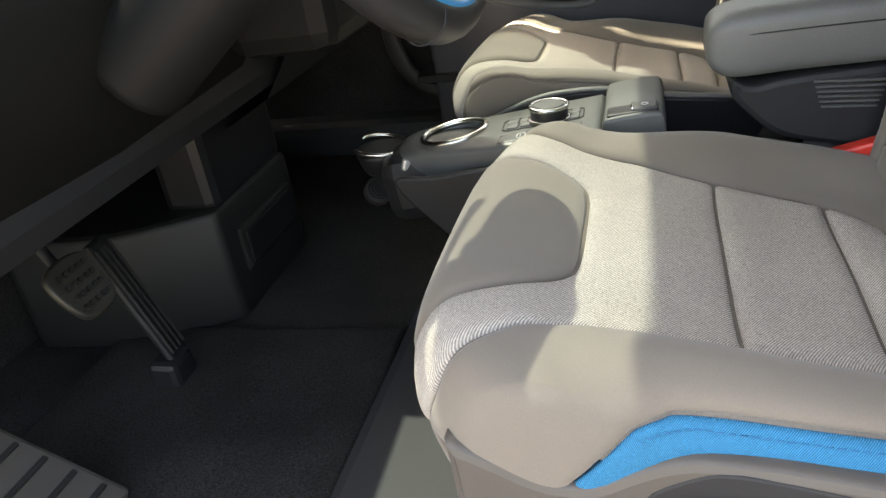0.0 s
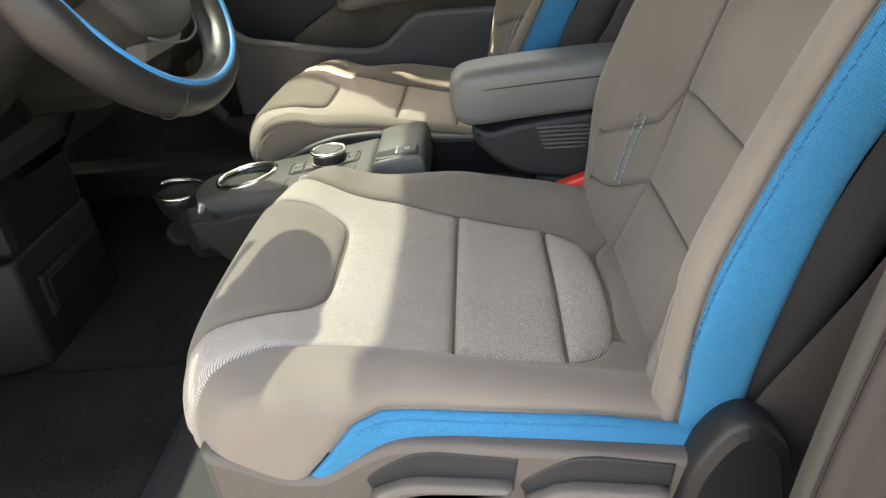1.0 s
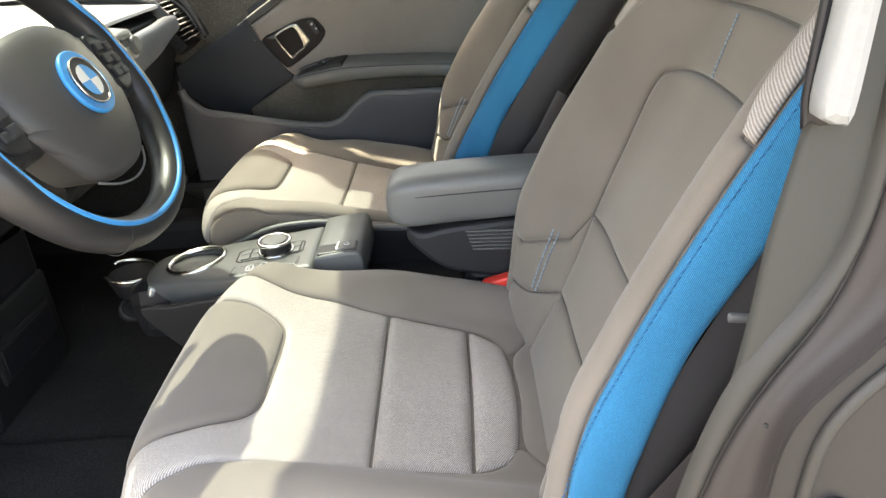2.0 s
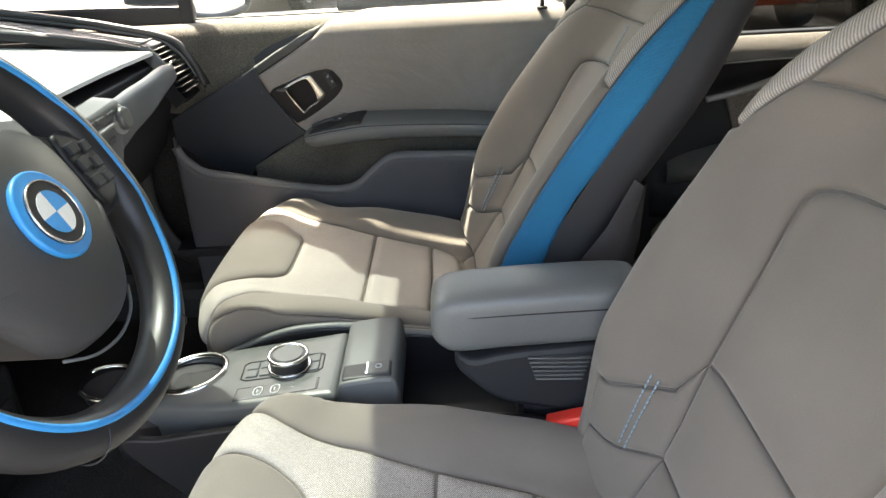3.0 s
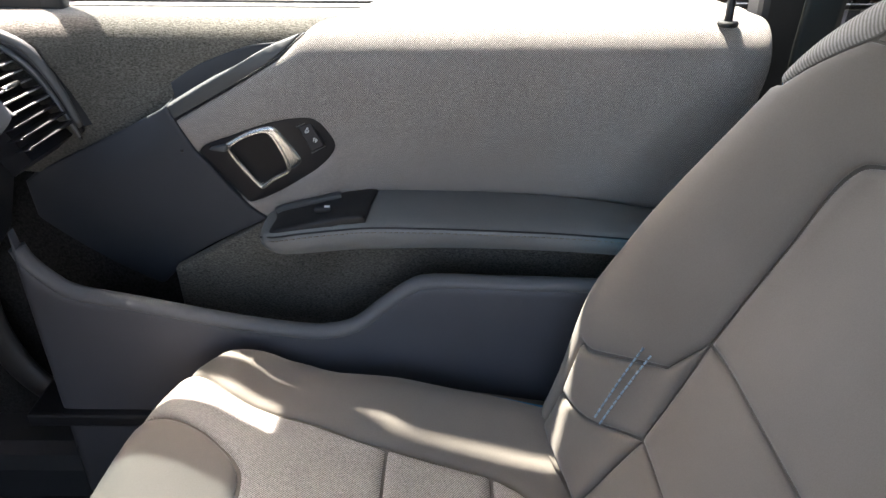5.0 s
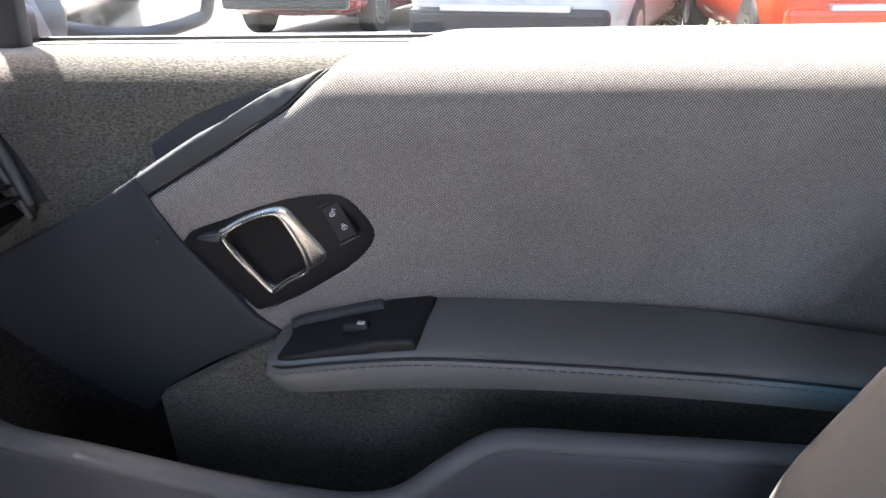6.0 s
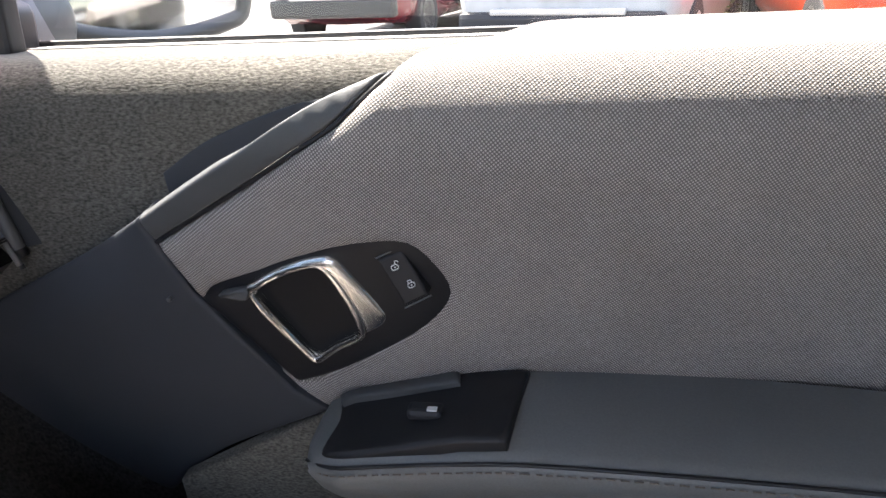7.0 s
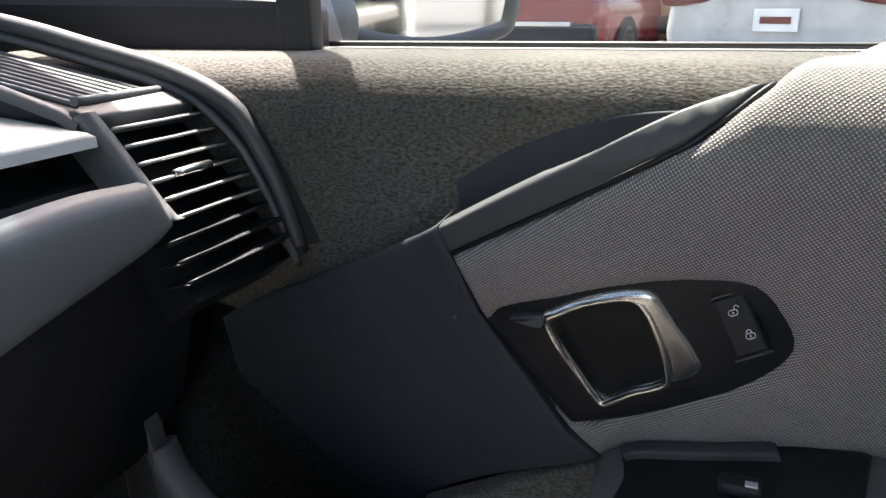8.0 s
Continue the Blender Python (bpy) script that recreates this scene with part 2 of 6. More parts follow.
def panel(outline, surf, puff=0.006, edge=0.02, skirt=0.012, res=0.014, holes=(), flip=1, lift=0.0):
    """A padded piece of cloth or trim on the surface surf(u, v), with rolled edges; the bmesh of it."""
    line = spline(outline, min(res * 0.45, 0.006), True)
    hl = [spline(h, res * 0.6, True) for h in holes]
    lo, hi = line.min(0), line.max(0)
    gx, gy = np.meshgrid(np.arange(lo[0] + res / 2, hi[0], res), np.arange(lo[1] + res / 2, hi[1], res * 0.87))
    gx = gx + (np.arange(gx.shape[0]) % 2)[:, None] * res / 2
    q = np.stack([gx.ravel(), gy.ravel()], 1)
    rings = []
    for ln in [line] + hl:
        t = np.roll(ln, -1, 0) - np.roll(ln, 1, 0)
        nn = np.stack([-t[:, 1], t[:, 0]], 1) / np.maximum(np.linalg.norm(t, axis=1), 1e-9)[:, None]
        for k in (0.12, 0.4, 0.8):
            for s in (1, -1):
                rings.append((ln + s * nn * edge * k, edge * k))
    keep = [p[inside(p, line) & (seg_dist(p, line) > 0.85 * d)] for p, d in rings]
    keep.append(q[inside(q, line) & (seg_dist(q, line) > edge)])
    q = np.concatenate(keep)
    for h in hl:
        q = q[~inside(q, h)]
    pts, edges, start = [], [], 0
    for ln in [line] + hl:
        pts.append(ln)
        edges += [(start + i, start + (i + 1) % len(ln)) for i in range(len(ln))]
        start += len(ln)
    allp = np.concatenate(pts + [q])
    vs, _, fs, *_ = delaunay_2d_cdt([Vector(p) for p in allp], edges, [], 0, 1e-6)
    V = np.array([(p.x, p.y) for p in vs])
    cen = np.array([V[list(f)].mean(0) for f in fs])
    ok = inside(cen, line)
    for h in hl:
        ok &= ~inside(cen, h)
    d = seg_dist(V, line)
    for h in hl:
        d = np.minimum(d, seg_dist(V, h))
    height = lift + puff * np.sqrt(np.maximum(1 - (1 - np.minimum(d / edge, 1)) ** 2, 0))
    e = 1e-4
    P = surf(V[:, 0], V[:, 1])
    N = np.cross(surf(V[:, 0] + e, V[:, 1]) - P, surf(V[:, 0], V[:, 1] + e) - P)
    N = flip * N / np.maximum(np.linalg.norm(N, axis=1), 1e-15)[:, None]
    P1, P0 = P + N * height[:, None], P - N * skirt
    bm = bmesh.new()
    bv = [bm.verts.new(p) for p in P1]
    uvl = bm.loops.layers.uv.new("UVMap")
    count = defaultdict(list)
    for f, k in zip(fs, ok):
        if not k:
            continue
        f = list(f) if flip > 0 else list(f)[::-1]
        try:
            face = bm.faces.new([bv[i] for i in f])
        except ValueError:
            continue
        face.smooth = True
        for loop, k in zip(face.loops, f):
            loop[uvl].uv = V[k]
        for a, b in zip(f, f[1:] + f[:1]):
            count[(min(a, b), max(a, b))].append((a, b))
    low = {}
    for k, use in count.items():
        if len(use) == 1:
            a, b = use[0]
            for i in (a, b):
                if i not in low:
                    low[i] = bm.verts.new(P0[i])
            bm.faces.new([bv[b], bv[a], low[a], low[b]])
    bmesh.ops.delete(bm, geom=[v for v in bm.verts if not v.link_faces], context="VERTS")
    return bm


def grid(rows, close_u=False, close_v=False, smooth=True):
    """A bmesh through rows of points."""
    bm = bmesh.new()
    vs = [[bm.verts.new(p) for p in r] for r in rows]
    n, m = len(vs), len(vs[0])
    for i in range(n if close_u else n - 1):
        for j in range(m if close_v else m - 1):
            f = bm.faces.new([vs[i][j], vs[(i + 1) % n][j], vs[(i + 1) % n][(j + 1) % m], vs[i][(j + 1) % m]])
            f.smooth = smooth
    if close_v and not close_u:
        for r in (vs[0][::-1], vs[-1]):
            bm.faces.new(r)
    bmesh.ops.recalc_face_normals(bm, faces=bm.faces)
    return bm


def tube(pts, r, seg=10, closed=False, flat=1.0, step=0.01, up=(0, 0, 1)):
    """A round or flattened bar along a smooth line. r may be one radius or one a control point."""
    line = spline(pts, step, closed)
    n = len(line)
    rr = np.interp(np.linspace(0, 1, n), np.linspace(0, 1, len(r)), r) if hasattr(r, "__len__") else np.full(n, r)
    rows = []
    for i in range(n):
        t = line[(i + 1) % n if closed else min(i + 1, n - 1)] - line[i - 1 if closed else max(i - 1, 0)]
        t /= max(np.linalg.norm(t), 1e-9)
        s = np.cross(t, up)
        if np.linalg.norm(s) < 1e-3:
            s = np.cross(t, (1, 0, 0))
        s /= np.linalg.norm(s)
        w = np.cross(s, t)
        rows.append([line[i] + rr[i] * (math.cos(a) * s + flat * math.sin(a) * w) for a in np.linspace(0, 2 * math.pi, seg, endpoint=False)])
    return grid(rows, closed, True)


def rbox(c, size, bev=0.005, seg=2, rot=None):
    """A box with rounded edges."""
    bm = bmesh.new()
    bmesh.ops.create_cube(bm, size=1)
    bmesh.ops.scale(bm, vec=size, verts=bm.verts)
    if bev:
        bmesh.ops.bevel(bm, geom=bm.edges[:], offset=bev, segments=seg, affect="EDGES", profile=0.5)
    m = Matrix.Translation(c)
    if rot:
        m = m @ Euler([radians(a) for a in rot]).to_matrix().to_4x4()
    bm.transform(m)
    return bm


def prism(outline, axis, a, b, bev=0.004, step=0.012, seg=2):
    """A plate or block: a smooth outline in the plane across axis, from a to b along it, with rounded rims."""
    line = spline(outline, step, True)
    order = {"x": lambda u, v, w: (w, u, v), "y": lambda u, v, w: (u, w, v), "z": lambda u, v, w: (u, v, w)}[axis]
    bm = bmesh.new()
    lo = [bm.verts.new(order(u, v, a)) for u, v in line]
    hi = [bm.verts.new(order(u, v, b)) for u, v in line]
    n = len(line)
    f1, f2 = bm.faces.new(lo[::-1]), bm.faces.new(hi)
    for i in range(n):
        bm.faces.new([lo[i], lo[(i + 1) % n], hi[(i + 1) % n], hi[i]]).smooth = True
    bmesh.ops.recalc_face_normals(bm, faces=bm.faces)
    if bev:
        bmesh.ops.bevel(bm, geom=list(f1.edges) + list(f2.edges), offset=bev, segments=seg, affect="EDGES", profile=0.5)
    return bm


def disc(c, r, h, axis=(0, 0, 1), seg=40, bev=0.002, top=None):
    """A short cylinder with rounded rims, its middle at c."""
    bm = bmesh.new()
    bmesh.ops.create_cone(bm, cap_ends=True, segments=seg, radius1=r, radius2=top or r, depth=h)
    if bev:
        rim = [e for e in bm.edges if abs(e.verts[0].co.z - e.verts[1].co.z) < 1e-6]
        bmesh.ops.bevel(bm, geom=rim, offset=bev, segments=2, affect="EDGES", profile=0.5)
    for f in bm.faces:
        f.smooth = len(f.verts) == 4
    bm.transform(Matrix.Translation(c) @ Vector(axis).to_track_quat("Z", "Y").to_matrix().to_4x4())
    return bm


def join(*bms):
    out = bms[0]
    for b in bms[1:]:
        me = bpy.data.meshes.new("tmp")
        b.to_mesh(me)
        out.from_mesh(me)
        bpy.data.meshes.remove(me)
        b.free()
    return out


def origin(ob):
    v = Vector()
    while ob:
        v += ob.location
        ob = ob.parent
    return v


def part(name, bm, mat, parent=None, label=""):
    me = bpy.data.meshes.new(name)
    if parent:
        bm.transform(Matrix.Translation(-origin(parent)))
    bm.to_mesh(me)
    bm.free()
    me.materials.append(mat)
    ob = new(name, me)
    if parent:
        ob.parent = parent
    if label:
        tagged(ob, label)
    return ob


def thing(name, at, label, category, group="", kind=""):
    ob = new(name)
    ob.empty_display_size = 0.05
    ob.location = at
    return tagged(ob, label, category, group, kind)


def structure(name, bm, mat, label, category):
    return tagged(part(name, bm, mat), label, category, "", "structure")


# ---- seats ----
def profile(points):
    """Smooth line by arc length; returns functions for both coordinates and the table of lengths."""
    line = spline(points, 0.004)
    s = np.concatenate([[0], np.cumsum(np.linalg.norm(np.diff(line, axis=0), axis=1))])
    return line, s


def swell(a, b, x):
    t = np.clip((x - a) / (b - a), 0, 1)
    return t * t * (3 - 2 * t)


CUSHION_LINE, CUSHION_S = profile([(-0.20, 0.62), (-0.248, 0.70), (-0.272, 0.765), (-0.268, 0.805), (-0.240, 0.836), (-0.19, 0.838), (-0.137, 0.822), (0, 0.784), (0.112, 0.760), (0.20, 0.748), (0.29, 0.745)])
CUSHION_ZERO = CUSHION_S[np.argmin(np.abs(CUSHION_LINE[:, 0]) + (CUSHION_LINE[:, 1] < 0.7))]
CUSHION_SIDE, CUSHION_V = profile([(0, 0), (0.10, 0), (0.160, 0.006), (0.192, 0.024), (0.220, 0.034), (0.246, 0.030), (0.264, 0.014), (0.274, -0.012), (0.277, -0.04), (0.278, -0.07), (0.278, -0.14)])
BACK_LINE, BACK_S = profile([(0.200, 0.735), (0.238, 0.82), (0.278, 0.90), (0.325, 1.0), (0.378, 1.10), (0.437, 1.20), (0.500, 1.30), (0.560, 1.40), (0.595, 1.47), (0.625, 1.50), (0.66, 1.505)])
BACK_SIDE, BACK_V = profile([(0, 0), (0.10, 0.001), (0.135, 0.012), (0.165, 0.034), (0.195, 0.057), (0.220, 0.069), (0.238, 0.069), (0.250, 0.057), (0.257, 0.036), (0.260, 0.010), (0.262, -0.02), (0.262, -0.06), (0.258, -0.10)])


def along(line, s, at):
    x, z = np.interp(at, s, line[:, 0]), np.interp(at, s, line[:, 1])
    e = 0.004
    tx = np.interp(at + e, s, line[:, 0]) - np.interp(at - e, s, line[:, 0])
    tz = np.interp(at + e, s, line[:, 1]) - np.interp(at - e, s, line[:, 1])
    n = np.sqrt(tx * tx + tz * tz) + 1e-12
    return x, z, -tz / n, tx / n


def cushion_surface(u, v, nose=0.0, tuck=0):
    """u: length along the seat from the middle seam, rearwards; v: length across, towards the passenger's side.
    nose: how much farther the front edge reaches; tuck: the side (-1 or 1) whose skirt draws in under the seat."""
    x, z, nx, nz = along(CUSHION_LINE, CUSHION_S, u + CUSHION_ZERO)
    y = np.sign(v) * np.interp(np.abs(v), CUSHION_V, CUSHION_SIDE[:, 0])
    h = np.interp(np.abs(v), CUSHION_V, CUSHION_SIDE[:, 1])
    front = 1 - swell(-0.27, -0.02, x)
    far = (np.asarray(v) > 0) * 1.0
    rise = 0.10 - 0.06 * far + (1.05 + 0.06 * far) * swell(-0.22 + 0.05 * far, -0.01 + 0.03 * far, u) - 0.35 * swell(0.10, 0.24, u)
    low = np.minimum(h, 0)
    h = np.maximum(h, 0) * rise
    x = x + (0.060 - 0.016 * far) * (np.abs(y) / 0.26) ** 3.6 * front - nose * (1 - swell(-0.32, -0.15, u))
    inset = np.minimum(np.abs(y), 0.250 + 0.12 * np.maximum(np.abs(y) - 0.250, 0)) - 0.030 * swell(0.27, 0.40, np.abs(v))
    y = np.where(np.sign(v) == tuck, np.sign(v) * inset, y)
    return np.stack([x + nx * h, y, z + nz * h + low], 1)


def back_surface(u, v):
    """u: length up the backrest from its foot; v: length across."""
    x, z, nx, nz = along(BACK_LINE, BACK_S, u)
    y = np.sign(v) * np.interp(np.abs(v), BACK_V, BACK_SIDE[:, 0])
    h = np.interp(np.abs(v), BACK_V, BACK_SIDE[:, 1])
    full_ = np.where(np.asarray(v) > 0, 1 + 0.12 * swell(0.06, 0.20, u) * (1 - swell(0.26, 0.44, u)), 1.0)
    h = np.where(h > 0, h * full_ * (0.45 + 0.55 * swell(0.0, 0.20, u)) * (1 - 0.75 * swell(0.46, 0.74, u)), h)
    y = y * (1 - 0.42 * swell(0.45, 0.80, u)) * (0.97 + 0.03 * swell(0, 0.2, u))
    return np.stack([x + nx * h, y, z + nz * h], 1)


def seat(name, shift, lean, label, blue_side, roll=0.0, nose=0.0):
    """A front seat: shift in metres, lean in degrees back about its hinge, blue_side -1 or 1 for the cushion's outer edge."""
    t = thing(name, (shift[0], shift[1], 0.50), label, "car seat", "front seats")
    hinge = Matrix.Translation((0.23, 0, 0.74)) @ Matrix.Rotation(radians(lean), 4, "Y") @ Matrix.Translation((-0.23, 0, -0.74))
    move = Matrix.Translation(shift)
    settle = Matrix.Translation((0, -0.26, 0.70)) @ Matrix.Rotation(radians(roll), 4, "X") @ Matrix.Translation((0, 0.26, -0.70))

    def add(nm, bm, mat, lab="", back=False, under=None):
        bm.transform(move @ hinge if back else move @ settle)
        return part(nm, bm, mat, under or t, lab)

    B = back_surface
    C = lambda u, v: cushion_surface(u, v, nose, -blue_side)
    # cushion
    both = lambda half: [(p[0], -p[1], *p[2:]) for p in half] + [p for p in half[::-1] if p[1]]
    side = lambda pts, s: [(p[0], s * p[1], *p[2:]) for p in pts]
    pad = [(-0.138, 0.0), (-0.140, 0.070), (-0.150, 0.096), (-0.175, 0.117), (-0.215, 0.138), (-0.262, 0.152), (-0.315, 0.158), (-0.340, 0.140), (-0.346, 0.0)]
    add("thigh_pad", panel(side(pad, 1)[:-1] + [(-0.346, 0.0)] + side(pad[1:-1][::-1], -1), C, 0.008, 0.016), TAUPE, "taupe suede-like front pad")
    wing = [(-0.002, 0.158, "c"), (-0.05, 0.166), (-0.09, 0.174), (-0.13, 0.179), (-0.185, 0.196), (-0.235, 0.224), (-0.285, 0.243), (-0.325, 0.236, "c"), (-0.350, 0.14, "c"), (-0.3445, 0.141, "c"), (-0.316, 0.162, "c"), (-0.262, 0.156), (-0.215, 0.142), (-0.175, 0.121), (-0.147, 0.099), (-0.136, 0.070)]
    front = wing + [(-0.134, 0.0)] + side(wing[::-1], -1)
    add("front_panel", panel(front, C, 0.006, 0.012), TWILL, "pale grey-beige twill panel")
    add("middle_panel", panel([(0.0015, -0.158, "c"), (0.0015, 0.158, "c"), (0.114, 0.145, "c"), (0.116, 0.0), (0.114, -0.145, "c")], C, 0.010, 0.018), TWILL)
    add("rear_panel", panel([(0.118, -0.144, "c"), (0.120, 0.0), (0.118, 0.144, "c"), (0.150, 0.126), (0.170, 0.096), (0.176, 0.0), (0.170, -0.096), (0.150, -0.126)], C, 0.010, 0.018), TWILL)
    for s in (-1, 1):
        inner = [(-0.322, 0.240, "c"), (-0.285, 0.246), (-0.235, 0.227), (-0.185, 0.199), (-0.13, 0.182), (-0.09, 0.177), (-0.05, 0.169), (0.0, 0.161), (0.112, 0.148), (0.150, 0.130), (0.174, 0.098), (0.218, 0.150, "c")]
        if s == blue_side:
            outer = [(0.232, 0.254, "c"), (0.146, 0.256), (0.046, 0.262), (-0.054, 0.270), (-0.077, 0.277), (-0.103, 0.294), (-0.151, 0.335), (-0.200, 0.378, "c"), (-0.225, 0.384), (-0.277, 0.346), (-0.318, 0.32, "c")]
        else:
            outer = [(0.232, 0.248, "c"), (0.125, 0.250), (0.035, 0.255), (-0.03, 0.259), (-0.105, 0.263), (-0.19, 0.271), (-0.24, 0.267), (-0.285, 0.245, "c")]
        add("side_bolster", panel(side(inner + outer, s), C, 0.006, 0.014), TAUPE)
        if s == blue_side:
            strip = [(0.238, 0.258, "c"), (0.146, 0.259), (0.046, 0.265), (-0.054, 0.273), (-0.077, 0.280), (-0.103, 0.297), (-0.151, 0.338), (-0.204, 0.383, "c"), (-0.186, 0.382), (-0.131, 0.354), (-0.083, 0.327), (-0.054, 0.314), (0.049, 0.302), (0.146, 0.298), (0.242, 0.296, "c")]
            add("blue_edge", panel(side(strip, s), C, 0.005, 0.008, res=0.010), BLUE, "bright blue twill edging")
            skirt = [(-0.40, 0.30, "c"), (-0.318, 0.325, "c"), (-0.277, 0.352), (-0.225, 0.390), (-0.19, 0.388), (-0.13, 0.358), (-0.05, 0.318), (0.238, 0.300, "c"), (0.238, 0.41, "c"), (-0.40, 0.41, "c")]
            add("side_skirt", panel(side(skirt, s), C, 0.0, 0.010, lift=-0.004), SHELL)
        else:
            low = [(0.232, 0.251, "c"), (0.125, 0.253), (0.035, 0.258), (-0.03, 0.262), (-0.105, 0.266), (-0.19, 0.274), (-0.24, 0.270), (-0.289, 0.249, "c"), (-0.36, 0.27, "c"), (-0.38, 0.38, "c"), (0.232, 0.38, "c")]
            add("side_skirt", panel(side(low, s), C, 0.003, 0.008), TAUPE)
    add("front_skirt", panel([(-0.330, -0.230, "c"), (-0.354, -0.14), (-0.352, 0.0), (-0.354, 0.14), (-0.330, 0.230, "c"), (-0.345, 0.29, "c"), (-0.46, 0.29, "c"), (-0.46, -0.29, "c"), (-0.345, -0.29, "c")], C, 0.003, 0.010), TAUPE)
    add("rear_bolster", panel([(0.181, -0.096), (0.182, 0.0), (0.181, 0.096), (0.222, 0.148, "c"), (0.240, 0.252, "c"), (0.285, 0.25, "c"), (0.285, -0.25, "c"), (0.240, -0.252, "c"), (0.222, -0.148, "c")], C, 0.006, 0.014), TAUPE)
    add("lining", panel([(-0.40, -0.33, "c"), (-0.40, 0.33, "c"), (0.27, 0.33, "c"), (0.27, -0.33, "c")], C, 0.0, 0.01, 0.004, 0.02, lift=0.0), SEAM)
    add("back_lining", panel([(0.005, -0.30, "c"), (0.86, -0.27, "c"), (0.86, 0.27, "c"), (0.005, 0.30, "c")], B, 0.0, 0.01, 0.004, 0.02, lift=0.0025, flip=-1), SEAM, "", True)
    rows = []
    for k in range(44):
        a = -0.095 + 0.0076 * k
        v0 = float(np.interp(a, [-0.103, -0.077, -0.054, 0.046, 0.146, 0.238], [0.304, 0.287, 0.279, 0.271, 0.265, 0.264]))
        pts = C(np.array([a, a + 0.005]), np.array([blue_side * v0, blue_side * (v0 - 0.0006)])) + np.array([(0, blue_side * 0.0058, 0.0012)])
        rows.append(tube(pts, 0.0006, 4, step=0.006))
    add("cushion_stitching", join(*rows), BLUESTITCH, "dark blue edge stitching")
    # core under the cloth, seat base and rails
    add("cushion_core", rbox((0.05, 0, 0.668), (0.36, 0.46, 0.10), 0.03), VINYL)
    add("seat_base", rbox((0.02, 0, 0.575), (0.42, 0.44, 0.14), 0.03), BLACK, "black seat frame")
    # backrest
    add("upper_back_panel", panel([(0.2335, -0.125, "c"), (0.335, -0.134), (0.412, -0.143), (0.438, -0.128), (0.450, -0.08), (0.453, 0.0), (0.450, 0.08), (0.438, 0.128), (0.412, 0.143), (0.335, 0.134), (0.2335, 0.125, "c")], B, 0.008, 0.016), TAUPE, "taupe cloth centre", True)
    add("lumbar_panel", panel([(0.118, -0.108, "c"), (0.2305, -0.125, "c"), (0.2305, 0.125, "c"), (0.118, 0.108, "c")], B, 0.007, 0.016), TAUPE, "", True)
    add("lower_back_panel", panel([(0.005, -0.118, "c"), (0.115, -0.107, "c"), (0.115, 0.107, "c"), (0.005, 0.118, "c")], B, 0.007, 0.016), TAUPE, "", True)
    arm_ = [(0.06, 0.284), (0.012, 0.293, "c"), (0.014, 0.246, "c"), (0.07, 0.243), (0.130, 0.240, "c"), (0.136, 0.215), (0.185, 0.143, "c"), (0.232, 0.128, "c"), (0.335, 0.137), (0.416, 0.147), (0.441, 0.131), (0.453, 0.082)]
    over = [(0.537, 0.0), (0.536, 0.06), (0.532, 0.12), (0.524, 0.175), (0.510, 0.222, "c"), (0.478, 0.236), (0.443, 0.251, "c"), (0.441, 0.267, "c"), (0.30, 0.267), (0.136, 0.271)]
    yoke = arm_ + [(0.456, 0.0)] + side(arm_[::-1], -1) + side(over[::-1], -1)[:-1] + over
    add("shoulder_bolster", panel(yoke, B, 0.007, 0.016), TAUPE, "taupe cloth bolsters joined over the shoulders", True)
    brow = [(0.541, 0.0), (0.540, 0.06), (0.536, 0.12), (0.528, 0.175), (0.514, 0.220, "c"), (0.60, 0.216), (0.70, 0.212), (0.80, 0.205), (0.868, 0.18, "c")]
    head = side(brow[::-1], -1)[:-1] + brow
    add("head_panel", panel(head, B, 0.010, 0.025), TAUPE, "taupe cloth head section", True)
    for s in (-1, 1):
        add("stitched_side", panel(side([(0.182, 0.142, "c"), (0.2295, 0.128, "c"), (0.118, 0.1115, "c"), (0.078, 0.180), (0.066, 0.2405, "c"), (0.127, 0.237, "c"), (0.132, 0.214)], s), B, 0.006, 0.012), TAUPE, "", True)
        add("lower_side", panel(side([(0.005, 0.121, "c"), (0.115, 0.1105, "c"), (0.075, 0.180), (0.063, 0.2405, "c"), (0.014, 0.2425, "c")], s), B, 0.006, 0.012), TAUPE, "", True)
        add("ribbed_patch", panel(side([(0.446, 0.254, "c"), (0.480, 0.239), (0.513, 0.226, "c"), (0.60, 0.220), (0.70, 0.216), (0.80, 0.209, "c"), (0.80, 0.262, "c"), (0.70, 0.267), (0.444, 0.267, "c")], s), B, 0.006, 0.007, res=0.010), PATCH, "ribbed grey cloth", True)
        add("blue_side", panel(side([(0.022, 0.300, "c"), (0.06, 0.287), (0.135, 0.274), (0.30, 0.270), (0.55, 0.270), (0.72, 0.271), (0.80, 0.278, "c"), (0.76, 0.300), (0.55, 0.318), (0.37, 0.320), (0.276, 0.318), (0.169, 0.330), (0.06, 0.355), (0.048, 0.345)], s), B, 0.006, 0.010, res=0.012), BLUE, "bright blue twill side", True)
    # stitching
        rows = []
        for du in (0.0, 0.010):
            for k in range(14):
                a = 0.090 + 0.0068 * k
                pts = B(np.array([a, a + 0.005]), np.array([s * (0.153 + du), s * (0.153 + du)]))
                pts = pts + np.array([(-0.0095, 0, 0.004)])
                rows.append(tube(pts, 0.0011, 5, step=0.004))
        add("stitching", join(*rows), STITCH, "pale blue double stitching", True)
